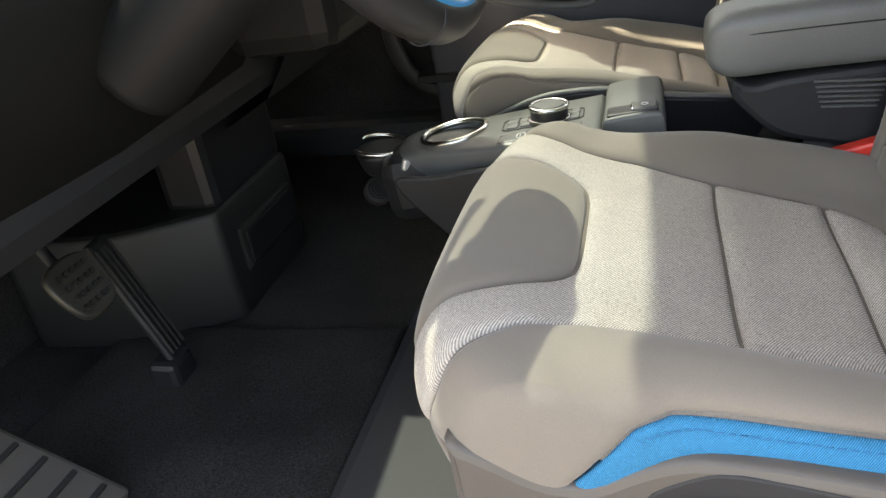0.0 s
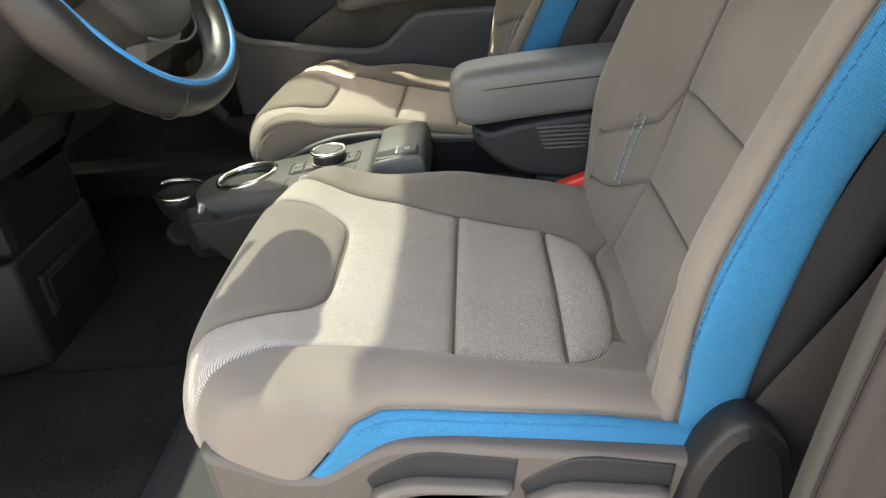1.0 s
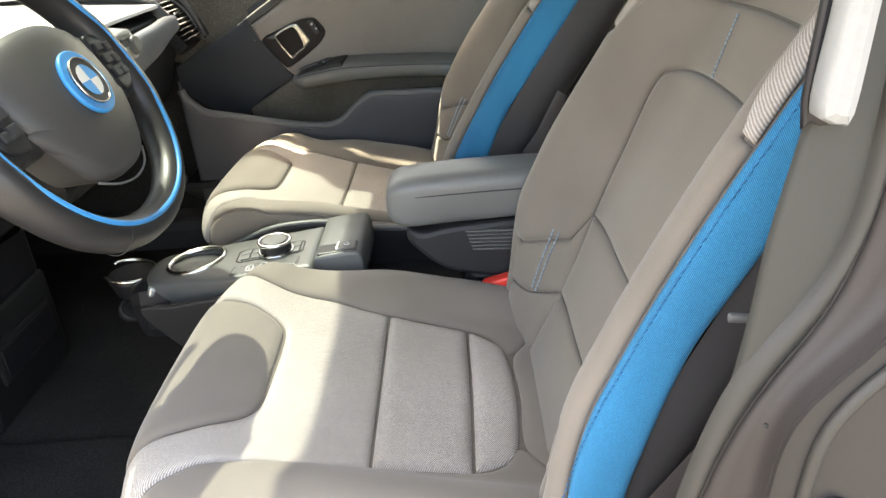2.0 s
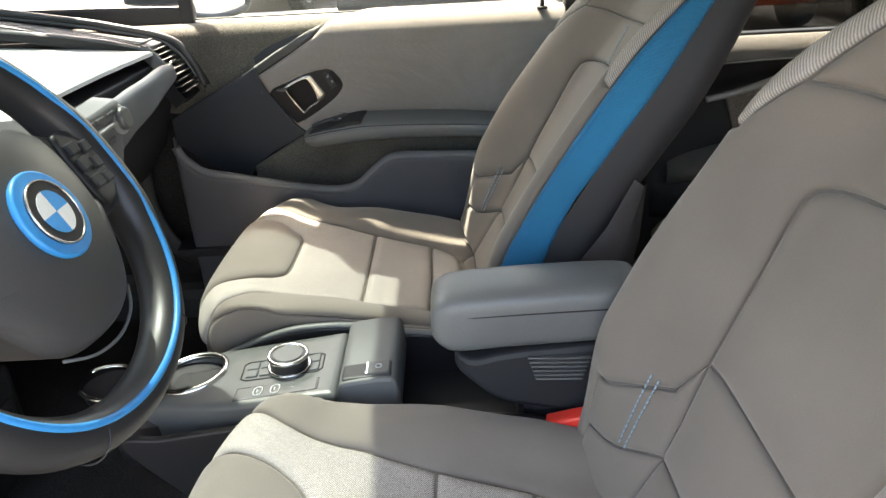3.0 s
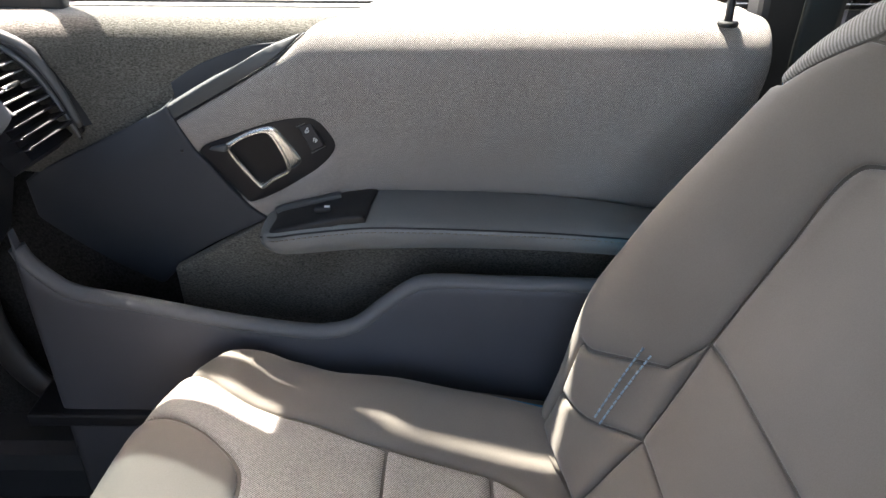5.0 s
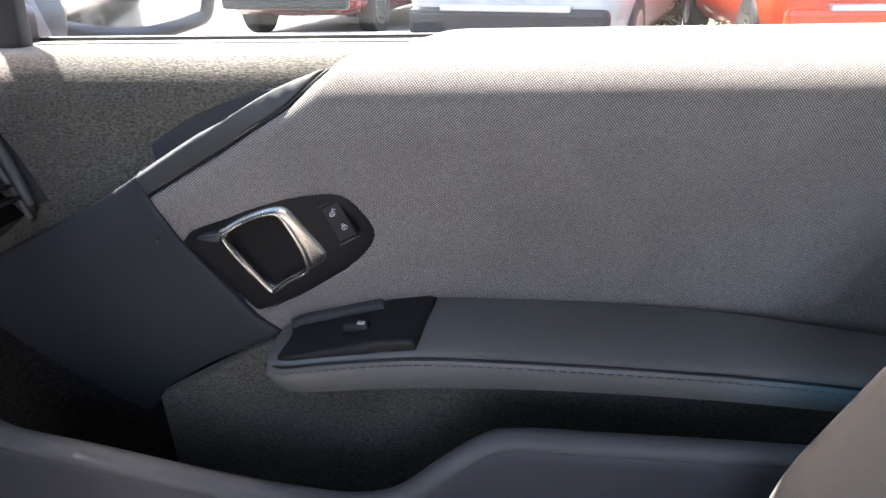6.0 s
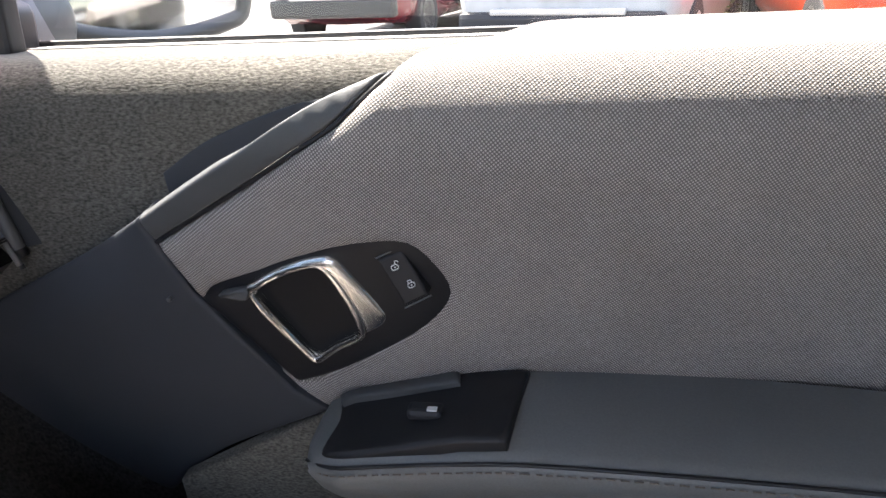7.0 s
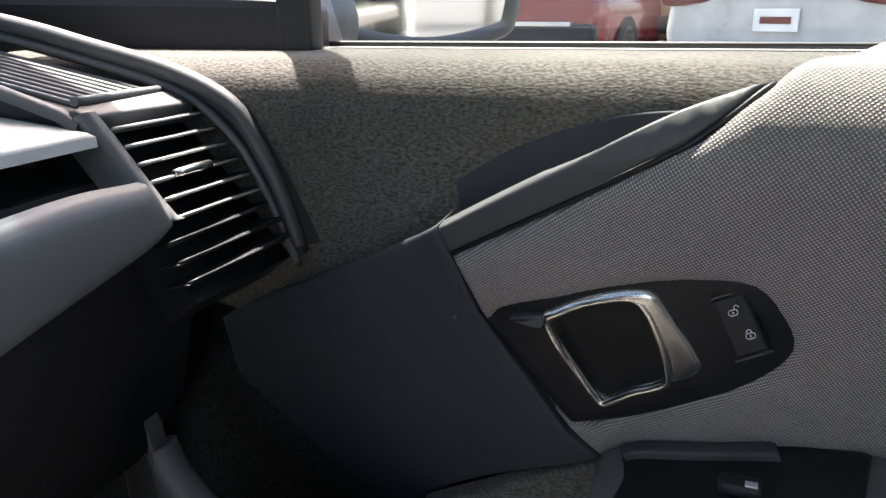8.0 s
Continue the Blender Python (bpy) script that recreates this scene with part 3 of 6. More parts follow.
    for s in (-1, 1):
        rows = []
        for k in range(92):
            a = 0.075 + 0.0074 * k
            pts = B(np.array([a, a + 0.0050]), np.array([s * 0.2740, s * 0.2755])) + np.array([(-0.0015, s * 0.0066, 0.001)])
            rows.append(tube(pts, 0.0007, 4, step=0.006))
        add("edge_stitching", join(*rows), BLUESTITCH, "dark blue edge stitching", True)
    rows = []
    for k in range(14):
        a = 0.458 + 0.0050 * k
        b_ = 0.022 + 0.0030 * k
        pts = B(np.array([a, a + 0.0034]), np.array([b_, b_ + 0.0018])) + np.array([(-0.0078, 0, 0.0036)])
        rows.append(tube(pts, 0.001, 5, step=0.004))
    add("shoulder_stitching", join(*rows), STITCH, "pale blue stitching", True)
    # rear shell of the backrest
    us = np.linspace(0.0, 0.86, 30)
    rows = []
    for u in us:
        vs = np.linspace(-0.385, 0.385, 9)
        edge = B(np.full(2, u), np.array([-0.345, 0.345]))
        x, z, nx, nz = along(BACK_LINE, BACK_S, np.array([u]))
        half = abs(edge[0][1])
        depth = 0.085 * (1 - 0.45 * swell(0.45, 0.86, np.array([u]))[0]) + 0.02 * (1 - swell(0, 0.2, np.array([u]))[0])
        row = []
        for a in np.linspace(0, math.pi, 21):
            d = -0.015 + (depth * 0.75 + 0.030) * math.sin(a) ** 0.55
            row.append((x[0] - nx[0] * d, half * 0.995 * math.copysign(abs(math.cos(a)) ** 0.4, math.cos(a)), z[0] - nz[0] * d))
        rows.append(row)
    add("back_shell", grid(rows), BACKSHELL, "dark grey moulded rear shell", True)
    wedge = []
    for u, w, d0, d1 in ((0.0, 0.266, 0.015, 0.12), (0.10, 0.268, 0.020, 0.13), (0.20, 0.266, 0.035, 0.135), (0.28, 0.262, 0.045, 0.110), (0.36, 0.256, 0.040, 0.070)):
        x, z, nx, nz = along(BACK_LINE, BACK_S, np.array([u]))
        wedge.append([(x[0] - nx[0] * d, y, z[0] - nz[0] * d) for d, y in ((d0, -w), ((d0 + d1) / 2, -w - 0.006), (d1, -w + 0.03), (d1 + 0.01, 0), (d1, w - 0.03), ((d0 + d1) / 2, w + 0.006), (d0, w))])
    add("back_pocket", grid(wedge), VINYL, "dark brown vinyl back cover", True)
    # plastic side shield with levers, on both flanks
    for s in (-1, 1):
        y0, y1 = s * 0.262, s * 0.286
        shield = [(-0.213, 0.801, "c"), (-0.182, 0.787), (-0.145, 0.768), (-0.112, 0.766), (-0.092, 0.776), (-0.072, 0.787), (-0.042, 0.796), (0.005, 0.793), (0.051, 0.786), (0.142, 0.772), (0.208, 0.762, "c"), (0.222, 0.70, "c"), (0.20, 0.60), (-0.17, 0.60), (-0.205, 0.70)]
        if s == blue_side:
            sh = add("side_shield", prism(shield, "y", min(y0, y1), max(y0, y1), 0.007), SHELL, "grey-brown plastic side shield")
            for x0, z0 in ((-0.074, -0.015), (0.056, -0.031)):
                rec = [(x0, 0.777 + z0), (x0 + 0.031, 0.799 + z0), (x0 + 0.060, 0.804 + z0), (x0 + 0.131, 0.791 + z0, "c"), (x0 + 0.125, 0.755 + z0, "c"), (x0 + 0.05, 0.758 + z0), (x0 + 0.022, 0.754 + z0)]
                add("lever_recess", prism(rec, "y", *sorted((s * 0.280, s * 0.2875)), 0.002), DARK, "", under=sh)
                lev = [(x0 + 0.004, 0.768 + z0), (x0 + 0.022, 0.775 + z0), (x0 + 0.045, 0.780 + z0), (x0 + 0.124, 0.770 + z0, "c"), (x0 + 0.121, 0.760 + z0, "c"), (x0 + 0.05, 0.767 + z0), (x0 + 0.025, 0.760 + z0), (x0 + 0.008, 0.760 + z0)]
                add("lever", prism(lev, "y", *sorted((s * 0.284, s * 0.302)), 0.005), LEVER, "grey adjusting lever", under=sh)
            cover = [(0.178, 0.65), (0.190, 0.74), (0.205, 0.777), (0.225, 0.802), (0.247, 0.807), (0.268, 0.790), (0.279, 0.752), (0.28, 0.65)]
            add("hinge_cover", prism(cover, "y", *sorted((s * 0.255, s * 0.300)), 0.012), BLACK, "black grained hinge cover")
        else:
            add("side_shield", rbox((0.0, s * 0.262, 0.62), (0.36, 0.02, 0.11), 0.008), SHELL)
    return t


DX = -0.127
driver_seat = seat("driver_seat", (0, 0, 0), 0, "taupe and grey cloth driver seat with bright blue edging", -1)
passenger_seat = seat("passenger_seat", (DX, 0.72, 0.005), 5.0, "taupe and grey cloth passenger seat beside the console", 1, -2.2, 0.0)


# ---- passenger's front door ----
def door_depth(x, z):
    return 1.080 + (1.075 - z) * 0.35 + 0.06 * np.abs(x + 0.22)


def rolled(base, v0, radius, slope):
    """A door face that leans inwards going up and rolls over outwards at the top; (x, v) with v the height."""
    a0 = -math.atan(slope)

    def surf(x, v):
        x, v = np.asarray(x, float), np.asarray(v, float)
        z = np.minimum(v, v0)
        y = base(x, z)
        s = np.maximum(v - v0, 0) / radius
        a = np.minimum(a0 + s, math.pi / 2)
        dz = radius * (np.sin(a) - math.sin(a0))
        dy = radius * (math.cos(a0) - np.cos(a))
        more = np.maximum(s - (math.pi / 2 - a0), 0) * radius
        return np.stack([x, y + np.where(s > 0, dy + more, 0), z + np.where(s > 0, dz, 0)], 1)
    return surf


cloth_roll = rolled(door_depth, 1.133, 0.0405, 0.35)


def cloth_face(x, v):
    """The cloth over the door; its front top corner sinks towards the sill."""
    p = cloth_roll(x, v)
    p[:, 2] -= 0.016 * np.clip((-0.12 - p[:, 0]) / 0.10, 0, 1) ** 2 * np.clip((np.asarray(v) - 1.185) / 0.05, 0, 1) + 0.05 * np.maximum(p[:, 1] - 1.11, 0)
    return p


felt_face = rolled(lambda x, z: 1.140 + (1.10 - z) * 0.05 + 0 * x, 1.150, 0.025, 0.05)
plain = lambda depth: (lambda x, z: np.stack([x, depth(x, z), z], 1))

door = thing("front_door", (0, 1.2, 0.45), "passenger front door with grey cloth, felt and dark plastic", "car door")
cloth = [(-0.371, 1.079, "c"), (-0.333, 1.1005), (-0.301, 1.1192), (-0.273, 1.137), (-0.245, 1.154), (-0.237, 1.160), (-0.226, 1.171), (-0.212, 1.188), (-0.200, 1.225), (-0.178, 1.290), (-0.155, 1.385, "c"), (0.285, 1.385, "c"), (0.288, 1.20), (0.287, 1.10), (0.286, 0.93, "c"), (0.19, 0.944), (0.05, 0.965), (-0.04, 0.975), (-0.14, 0.982), (-0.185, 0.976), (-0.235, 0.962), (-0.292, 0.934, "c"), (-0.309, 0.958, "c"), (-0.358, 1.042, "c")]
handle_hole = [(-0.350, 1.036), (-0.303, 1.063), (-0.268, 1.077), (-0.247, 1.083), (-0.220, 1.087), (-0.209, 1.082), (-0.201, 1.071), (-0.195, 1.058), (-0.197, 1.045), (-0.216, 1.023), (-0.260, 0.991), (-0.306, 0.967)]
part("cloth_panel", panel(cloth, cloth_face, 0.006, 0.012, 0.015, 0.016, flip=1, holes=[handle_hole]), DOORCLOTH, door, "grey dotted cloth over the door")
felt = [(-0.80, 1.02, "c"), (-0.80, 1.255, "c"), (-0.12, 1.255, "c"), (-0.14, 1.22), (-0.19, 1.17), (-0.24, 1.130), (-0.30, 1.10), (-0.37, 1.05, "c"), (-0.50, 0.98, "c")]
part("felt_panel", panel(felt, felt_face, 0.004, 0.012, 0.015, 0.02, flip=1), FELT, door, "dark brown fibre felt upper panel")
# slanting trim bar
bar = [(-0.3765, 1.0965, "c"), (-0.3390, 1.1190), (-0.3025, 1.1400), (-0.2735, 1.1572), (-0.2520, 1.1690), (-0.2300, 1.1795), (-0.2140, 1.1875, "c"), (-0.2190, 1.1822), (-0.2280, 1.1722), (-0.2390, 1.1622), (-0.2465, 1.1560), (-0.2740, 1.1395), (-0.3020, 1.1220), (-0.3340, 1.1035), (-0.3715, 1.0812, "c")]
part("trim_bar", panel(bar, cloth_face, 0.0025, 0.0022, 0.006, 0.008), STRIP, door, "satin grey slanting trim bar")
part("bar_groove", tube([(p[0], p[1] - 0.0005, p[2]) for p in cloth_face(np.array([b[0] for b in bar[6:]]), np.array([b[1] - 0.0018 for b in bar[6:]]))], 0.0016, 6), BLACK, door)
strap = [(-0.387, 1.109, "c"), (-0.355, 1.129), (-0.319, 1.144), (-0.291, 1.1525), (-0.268, 1.1555), (-0.235, 1.157, "c"), (-0.25, 1.12, "c"), (-0.30, 1.09, "c"), (-0.384, 1.075, "c")]
part("pull_recess", panel(strap, felt_face, 0.001, 0.003, 0.003, 0.010, lift=0.0045), DOORDARK, door, "black pull recess")
spk = [(-0.3785, 1.0960, "c"), (-0.447, 1.057), (-0.56, 1.00), (-0.60, 0.975, "c"), (-0.62, 0.80, "c"), (-0.47, 0.80, "c"), (-0.39, 0.880), (-0.288, 0.940, "c"), (-0.309, 0.9575, "c"), (-0.3590, 1.0415, "c"), (-0.3725, 1.081, "c")]


def speaker_face(x, z):
    """The cover's face, with a broad bevel along its slanting upper edge that fades out at both ends."""
    x, z = np.asarray(x, float), np.asarray(z, float)
    under = ((1.096 - z) + (x + 0.3785) * 0.5275) / 1.1306
    bevel = np.maximum(0.034 - np.maximum(under, 0), 0) * swell(-0.60, -0.47, x) * (1 - 0.9 * swell(-0.425, -0.376, x))
    return 1.079 + (1.075 - z) * 0.29 + 0.06 * np.abs(x + 0.22) + 0.40 * np.maximum(-0.36 - x, 0) ** 2 + 0.5 * bevel


part("speaker_cover", panel(spk, plain(speaker_face), 0.002, 0.005, 0.02, 0.010), DOORDARK, door, "dark grained plastic speaker cover")
part("warning_light", disc((-0.368, 1.083, 1.043), 0.0016, 0.004, (0, -1, 0), 12, 0.0006), STRIP, door)
# handle
bowl = [(-0.358, 1.0406, "c"), (-0.3047, 1.0693), (-0.2688, 1.0831), (-0.2471, 1.089), (-0.2190, 1.0930), (-0.2060, 1.0874), (-0.1965, 1.0742), (-0.1892, 1.0595), (-0.1920, 1.0424), (-0.2130, 1.0186), (-0.2591, 0.9855), (-0.308, 0.961, "c")]
hole = [(-0.3128, 1.0442), (-0.3051, 1.0535), (-0.2861, 1.0632), (-0.2713, 1.0677), (-0.2642, 1.064), (-0.2567, 1.0458), (-0.2519, 1.0247), (-0.2547, 1.0155), (-0.2717, 1.0049), (-0.2832, 0.995), (-0.2882, 0.9968), (-0.3006, 1.0183)]
ringo = [(-0.3172, 1.048), (-0.3091, 1.0568), (-0.2885, 1.0686), (-0.2695, 1.0755), (-0.257, 1.0751), (-0.247, 1.0605), (-0.235, 1.0386), (-0.2326, 1.0312), (-0.237, 1.023), (-0.2528, 1.013), (-0.2714, 1.0), (-0.2846, 0.9894), (-0.2913, 0.9912), (-0.3053, 1.0138)]
hb = part("handle_plate", panel(bowl, plain(lambda x, z: door_depth(x, z)), 0.004, 0.005, 0.018, 0.010, holes=[hole]), BLACK, door, "black oval handle plate")
rim_line = spline(hole, 0.004, True)
mid = rim_line.mean(0)
rows = []
for k, d in ((1.06, -0.001), (1.02, 0.004), (0.985, 0.010), (0.94, 0.016), (0.84, 0.0205), (0.60, 0.023), (0.30, 0.0238), (0.02, 0.024)):
    rows.append([(mid[0] + (x - mid[0]) * k, float(door_depth(x, z)) + d, mid[1] + (z - mid[1]) * k) for x, z in rim_line])
part("handle_cup", grid(rows, False, True), CUPBLACK, hb, "smooth black finger cup")



def flange(x, z):
    """The pull: thin in front, dished towards its broad rear side."""
    x = np.asarray(x, float)
    return door_depth(x, z) - 0.005 + 0.0035 * np.clip((x + 0.272) / 0.04, 0, 1) ** 1.5 - 0.004 * np.clip((-0.29 - x) / 0.02, 0, 1)


part("handle_ring", panel(ringo, plain(flange), 0.004, 0.0045, 0.012, 0.005, holes=[hole]), CHROME, hb, "satin chrome door handle")
hoop = [(mid[0] + (x - mid[0]) * 1.085, float(door_depth(x, z)) - 0.0075, mid[1] + (z - mid[1]) * 1.085) for x, z in rim_line[::3]]
part("handle_hoop", tube(hoop, 0.0027, 8, True, step=0.004), CHROME, hb, "rounded satin chrome hoop")
part("handle_pivot", prism([(-0.337, 1.045), (-0.325, 1.049), (-0.317, 1.050), (-0.319, 1.042), (-0.33, 1.043)], "y", 1.084, 1.10, 0.002, 0.004), STRIP, hb)
lock = part("lock_switch", prism([(-0.2305, 1.0755, "c"), (-0.2163, 1.0825, "c"), (-0.2025, 1.0550, "c"), (-0.2167, 1.0472, "c")], "y", 1.0735, 1.09, 0.0015), BLACK, door, "black lock switch with two symbols")
for ends in (((-0.2316, 1.0766), (-0.2157, 1.0845)), ((-0.2170, 1.0457), (-0.2008, 1.0545))):
    part("switch_frame", tube([(x, 1.0742, z) for x, z in ends], 0.0005, 6), EPB, lock)


def padlock(at, open_):
    """A small padlock drawn in thin lines, leaning with the switch."""
    x, z = at
    turn = radians(27)
    put = lambda u, v: (x + u * math.cos(turn) - v * math.sin(turn), 1.0728, z + u * math.sin(turn) + v * math.cos(turn))
    put = (lambda f: (lambda u, v: f(u * 0.78, v * 0.78)))(put)
    body = tube([put(-0.0022, -0.0018), put(0.0022, -0.0018), put(0.0022, 0.0012), put(-0.0022, 0.0012)], 0.00035, 5, True, step=0.0008)
    o = 0.0030 if open_ else 0.0
    hoop = tube([put(-0.0014 + o, 0.0012), put(-0.0013 + o, 0.0030), put(0.0 + o, 0.0041), put(0.0013 + o, 0.0030), put(0.0014 + o, 0.0022 if open_ else 0.0012)], 0.00035, 5, step=0.0007)
    dot = disc(put(0, -0.0004), 0.0005, 0.0006, (0, 1, 0), 8, 0)
    return join(body, hoop, dot)


part("lock_symbol", padlock((-0.2207, 1.0722), True), MARK, lock, "white open padlock symbol")
part("lock_symbol", padlock((-0.2118, 1.0615), False), MARK, lock, "white closed padlock symbol")
# armrest
rows = []
for x, back, lip, top, face, bot in ((-0.290, 1.13, 1.105, 0.938, 0.935, 0.925), (-0.283, 1.13, 1.060, 0.948, 0.949, 0.926), (-0.262, 1.128, 1.044, 0.957, 0.957, 0.922), (-0.235, 1.125, 1.040, 0.966, 0.963, 0.924), (-0.185, 1.12, 1.038, 0.979, 0.970, 0.930), (-0.14, 1.118, 1.036, 0.985, 0.974, 0.934), (-0.04, 1.118, 1.035, 0.982, 0.973, 0.936), (0.08, 1.120, 1.035, 0.974, 0.968, 0.932), (0.19, 1.124, 1.037, 0.958, 0.958, 0.922), (0.29, 1.130, 1.040, 0.940, 0.945, 0.910)):
    rows.append([(x, back, top), (x, (back + lip) / 2, (top + face) / 2 + 0.002), (x, lip + 0.008, face + 0.001), (x, lip, face - 0.004), (x, lip - 0.001, face - 0.012), (x, lip + 0.004, bot + 0.008), (x, lip + 0.02, bot), (x, back + 0.02, bot)])
R = [spline(list(map(tuple, np.array(rows)[:, k])), each=6) for k in range(8)]
part("armrest", grid(np.array(R).transpose(1, 0, 2)), LEATHER, door, "charcoal padded armrest")
part("armrest_seam", tube([(r[3][0], r[3][1] - 0.0005, r[3][2] + 0.0005) for r in rows[1:]], 0.0012, 6), BLACK, door)
seam = spline([(r[3][0], r[3][1] - 0.0022, r[3][2] - 0.0042) for r in rows[1:]], 0.0075)
part("armrest_stitching", join(*[tube([tuple(a), tuple(a + (b - a) * 0.62)], 0.0006, 4) for a, b in zip(seam, seam[1:])]), SEAM, door, "grey stitching along the armrest")
sw = part("switch_panel", panel([(-0.282, 1.062, "c"), (-0.262, 1.049), (-0.235, 1.045), (-0.157, 1.042, "c"), (-0.147, 1.108, "c"), (-0.20, 1.112), (-0.262, 1.118), (-0.285, 1.12, "c")], lambda x, y: np.stack([x, y, np.interp(x, [-0.29, -0.262, -0.185, -0.14, 0], [0.943, 0.958, 0.978, 0.983, 0.98]) + (y - 1.045) / 0.075 * np.interp(x, [-0.29, -0.14], [-0.002, 0.010]) * 0.7 - 0.001], 1), 0.003, 0.004, 0.006, 0.012), BLACK, door, "black window switch panel")
part("window_switch", rbox((-0.208, 1.071, 0.978), (0.022, 0.012, 0.008), 0.003), DARK, sw, "black window switch")
part("switch_symbol", rbox((-0.203, 1.067, 0.9827), (0.006, 0.004, 0.001), 0), MARK, sw, "small white window symbol")
part("panel_inlay", panel([(-0.272, 1.103, "c"), (-0.235, 1.098), (-0.19, 1.094, "c"), (-0.192, 1.108, "c"), (-0.24, 1.111), (-0.276, 1.114, "c")], lambda x, y: np.stack([x, y, np.interp(x, [-0.29, -0.262, -0.185, -0.14, 0], [0.950, 0.964, 0.986, 0.991, 0.99])], 1), 0.002, 0.003, 0.006, 0.008), STRIP, sw, "grey inlay strip")
# lower felt and pocket
lf = [(-0.42, 0.86, "c"), (-0.288, 0.938, "c"), (-0.20, 0.945, "c"), (0.30, 0.945, "c"), (0.30, 0.72, "c"), (-0.42, 0.72, "c")]
part("lower_felt", panel(lf, plain(lambda x, z: 1.125 + (0.94 - z) * 0.1 + 0 * x), 0.004, 0.01, 0.012, 0.02), FELT, door, "dark brown fibre felt lower panel")
top_edge = [(-0.556, 0.945), (-0.548, 0.925), (-0.525, 0.900), (-0.500, 0.884), (-0.428, 0.869), (-0.322, 0.846), (-0.245, 0.834), (-0.205, 0.833), (-0.170, 0.843), (-0.135, 0.872), (-0.105, 0.895), (-0.080, 0.903), (-0.005, 0.901), (0.12, 0.896), (0.30, 0.886)]
pocket = [*top_edge[:-1], (0.30, 0.886, "c"), (0.30, 0.55, "c"), (-0.56, 0.55, "c")]
part("pocket_wall", panel(pocket, plain(lambda x, z: 1.022 + (0.90 - z) * 0.06 + 0.10 * np.maximum(x + 0.1, 0) * 0.2), 0.006, 0.012, 0.012, 0.022), POCKET, door, "dark plastic door pocket")
part("pocket_rail", tube([(x, 1.029 + 0.02 * max(x + 0.1, 0), z + 0.001) for x, z in top_edge], 0.0115, 12, flat=0.8), RAIL, door, "grey pocket rim")
part("pocket_floor", rbox((-0.15, 1.08, 0.70), (0.9, 0.13, 0.02), 0.004), BLACK, door)
part("door_back", rbox((-0.16, 1.20, 0.82), (0.92, 0.05, 0.60), 0.01), DARK, door)
pin = part("lock_pin", disc((0.238, 1.100, 1.203), 0.0045, 0.036, (0, 0, 1), 14, 0.002), BLACK, door, "black lock pin")
part("pin_collar", disc((0.238, 1.100, 1.188), 0.011, 0.006, (0, 0, 1), 20, 0.002), RUBBER, pin)
# window edge
part("window_seal", rbox((-0.02, 1.264, 1.1785), (1.06, 0.008, 0.007), 0.002), SEAL, door, "black rubber window seal")
part("sill_line", rbox((-0.14, 1.230, 1.1775), (0.86, 0.0040, 0.005), 0.001), SEAL, door)
part("sill_strip", rbox((-0.14, 1.247, 1.172), (0.90, 0.034, 0.012), 0.003), HEADLINER, door, "pale strip along the window")
part("door_window", grid([[(x, 1.272 - 0.25 * k, 1.18 + 0.50 * k) for x in (-0.54, -0.2, 0.1, 0.46)] for k in (0, 0.17, 0.34, 0.50)]), SIDEGLASS, door, "tinted side window")
part("pillar_post", prism([(-0.553, 1.170, "c"), (-0.524, 1.172, "c"), (-0.515, 1.40, "c"), (-0.30, 1.66, "c"), (-0.34, 1.68, "c"), (-0.545, 1.45, "c")], "y", 1.196, 1.216, 0.004), BLACK, door, "black window post")

# ---- wing mirror ----
mir = thing("wing_mirror", (-0.49, 1.42, 1.17), "grey door mirror outside the passenger window", "car mirror")
face = [(-0.095, 1.215), (-0.075, 1.194), (0.0, 1.180), (0.075, 1.188), (0.096, 1.204), (0.100, 1.27), (0.07, 1.31), (0.0, 1.32), (-0.08, 1.30)]
aim = Matrix.Translation((-0.532, 1.42, -0.010)) @ Matrix.Rotation(radians(55), 4, "Z")
bm = prism([(x * 1.12, 1.25 + (z - 1.25) * 1.14) for x, z in face], "y", 0.006, 0.10, 0.025)
bm.transform(aim)
part("housing", bm, MIRRORBODY, mir, "rounded grey housing")
bm = tube([(x * 1.06, 0.0, 1.25 + (z - 1.25) * 1.07) for x, z in face], 0.009, 10, True)
bm.transform(aim)
part("housing_rim", bm, MIRRORBODY, mir)
bm = prism(face, "y", -0.001, 0.008, 0.001)
bm.transform(aim)
part("mirror_glass", bm, MIRROR, mir, "mirror glass reflecting the car park")
part("mirror_arm", prism([(-0.70, 1.165, "c"), (-0.560, 1.165, "c"), (-0.553, 1.20), (-0.580, 1.27), (-0.60, 1.36), (-0.70, 1.36, "c")], "y", 1.262, 1.33, 0.010), MIRRORBODY, mir, "grey mirror foot")


# ---- rear door on the passenger's side, rear seat ----
rd = thing("rear_door", (0.7, 1.2, 0.45), "closed rear door with grey panel and dark lower trim", "car door")
part("upper_panel", panel([(0.60, 0.985, "c"), (0.64, 0.985), (0.69, 0.855, "c"), (1.10, 0.85, "c"), (1.10, 1.12, "c"), (0.42, 1.12, "c"), (0.42, 1.00, "c")], rolled(lambda x, z: 1.105 + (1.0 - z) * 0.25 + 0 * x, 1.05, 0.045, 0.25), 0.006, 0.014, 0.02, 0.02), DOORCLOTH, rd, "grey cloth upper panel")
part("pull_recess", panel([(0.55, 1.055, "c"), (0.74, 1.062), (0.80, 1.058), (0.79, 1.035), (0.70, 1.005), (0.60, 0.985, "c"), (0.55, 0.98, "c")], plain(lambda x, z: 1.094 + (1.0 - z) * 0.25 + 0 * x), 0.002, 0.005, 0.02, 0.014), BLACK, rd, "black pull recess")
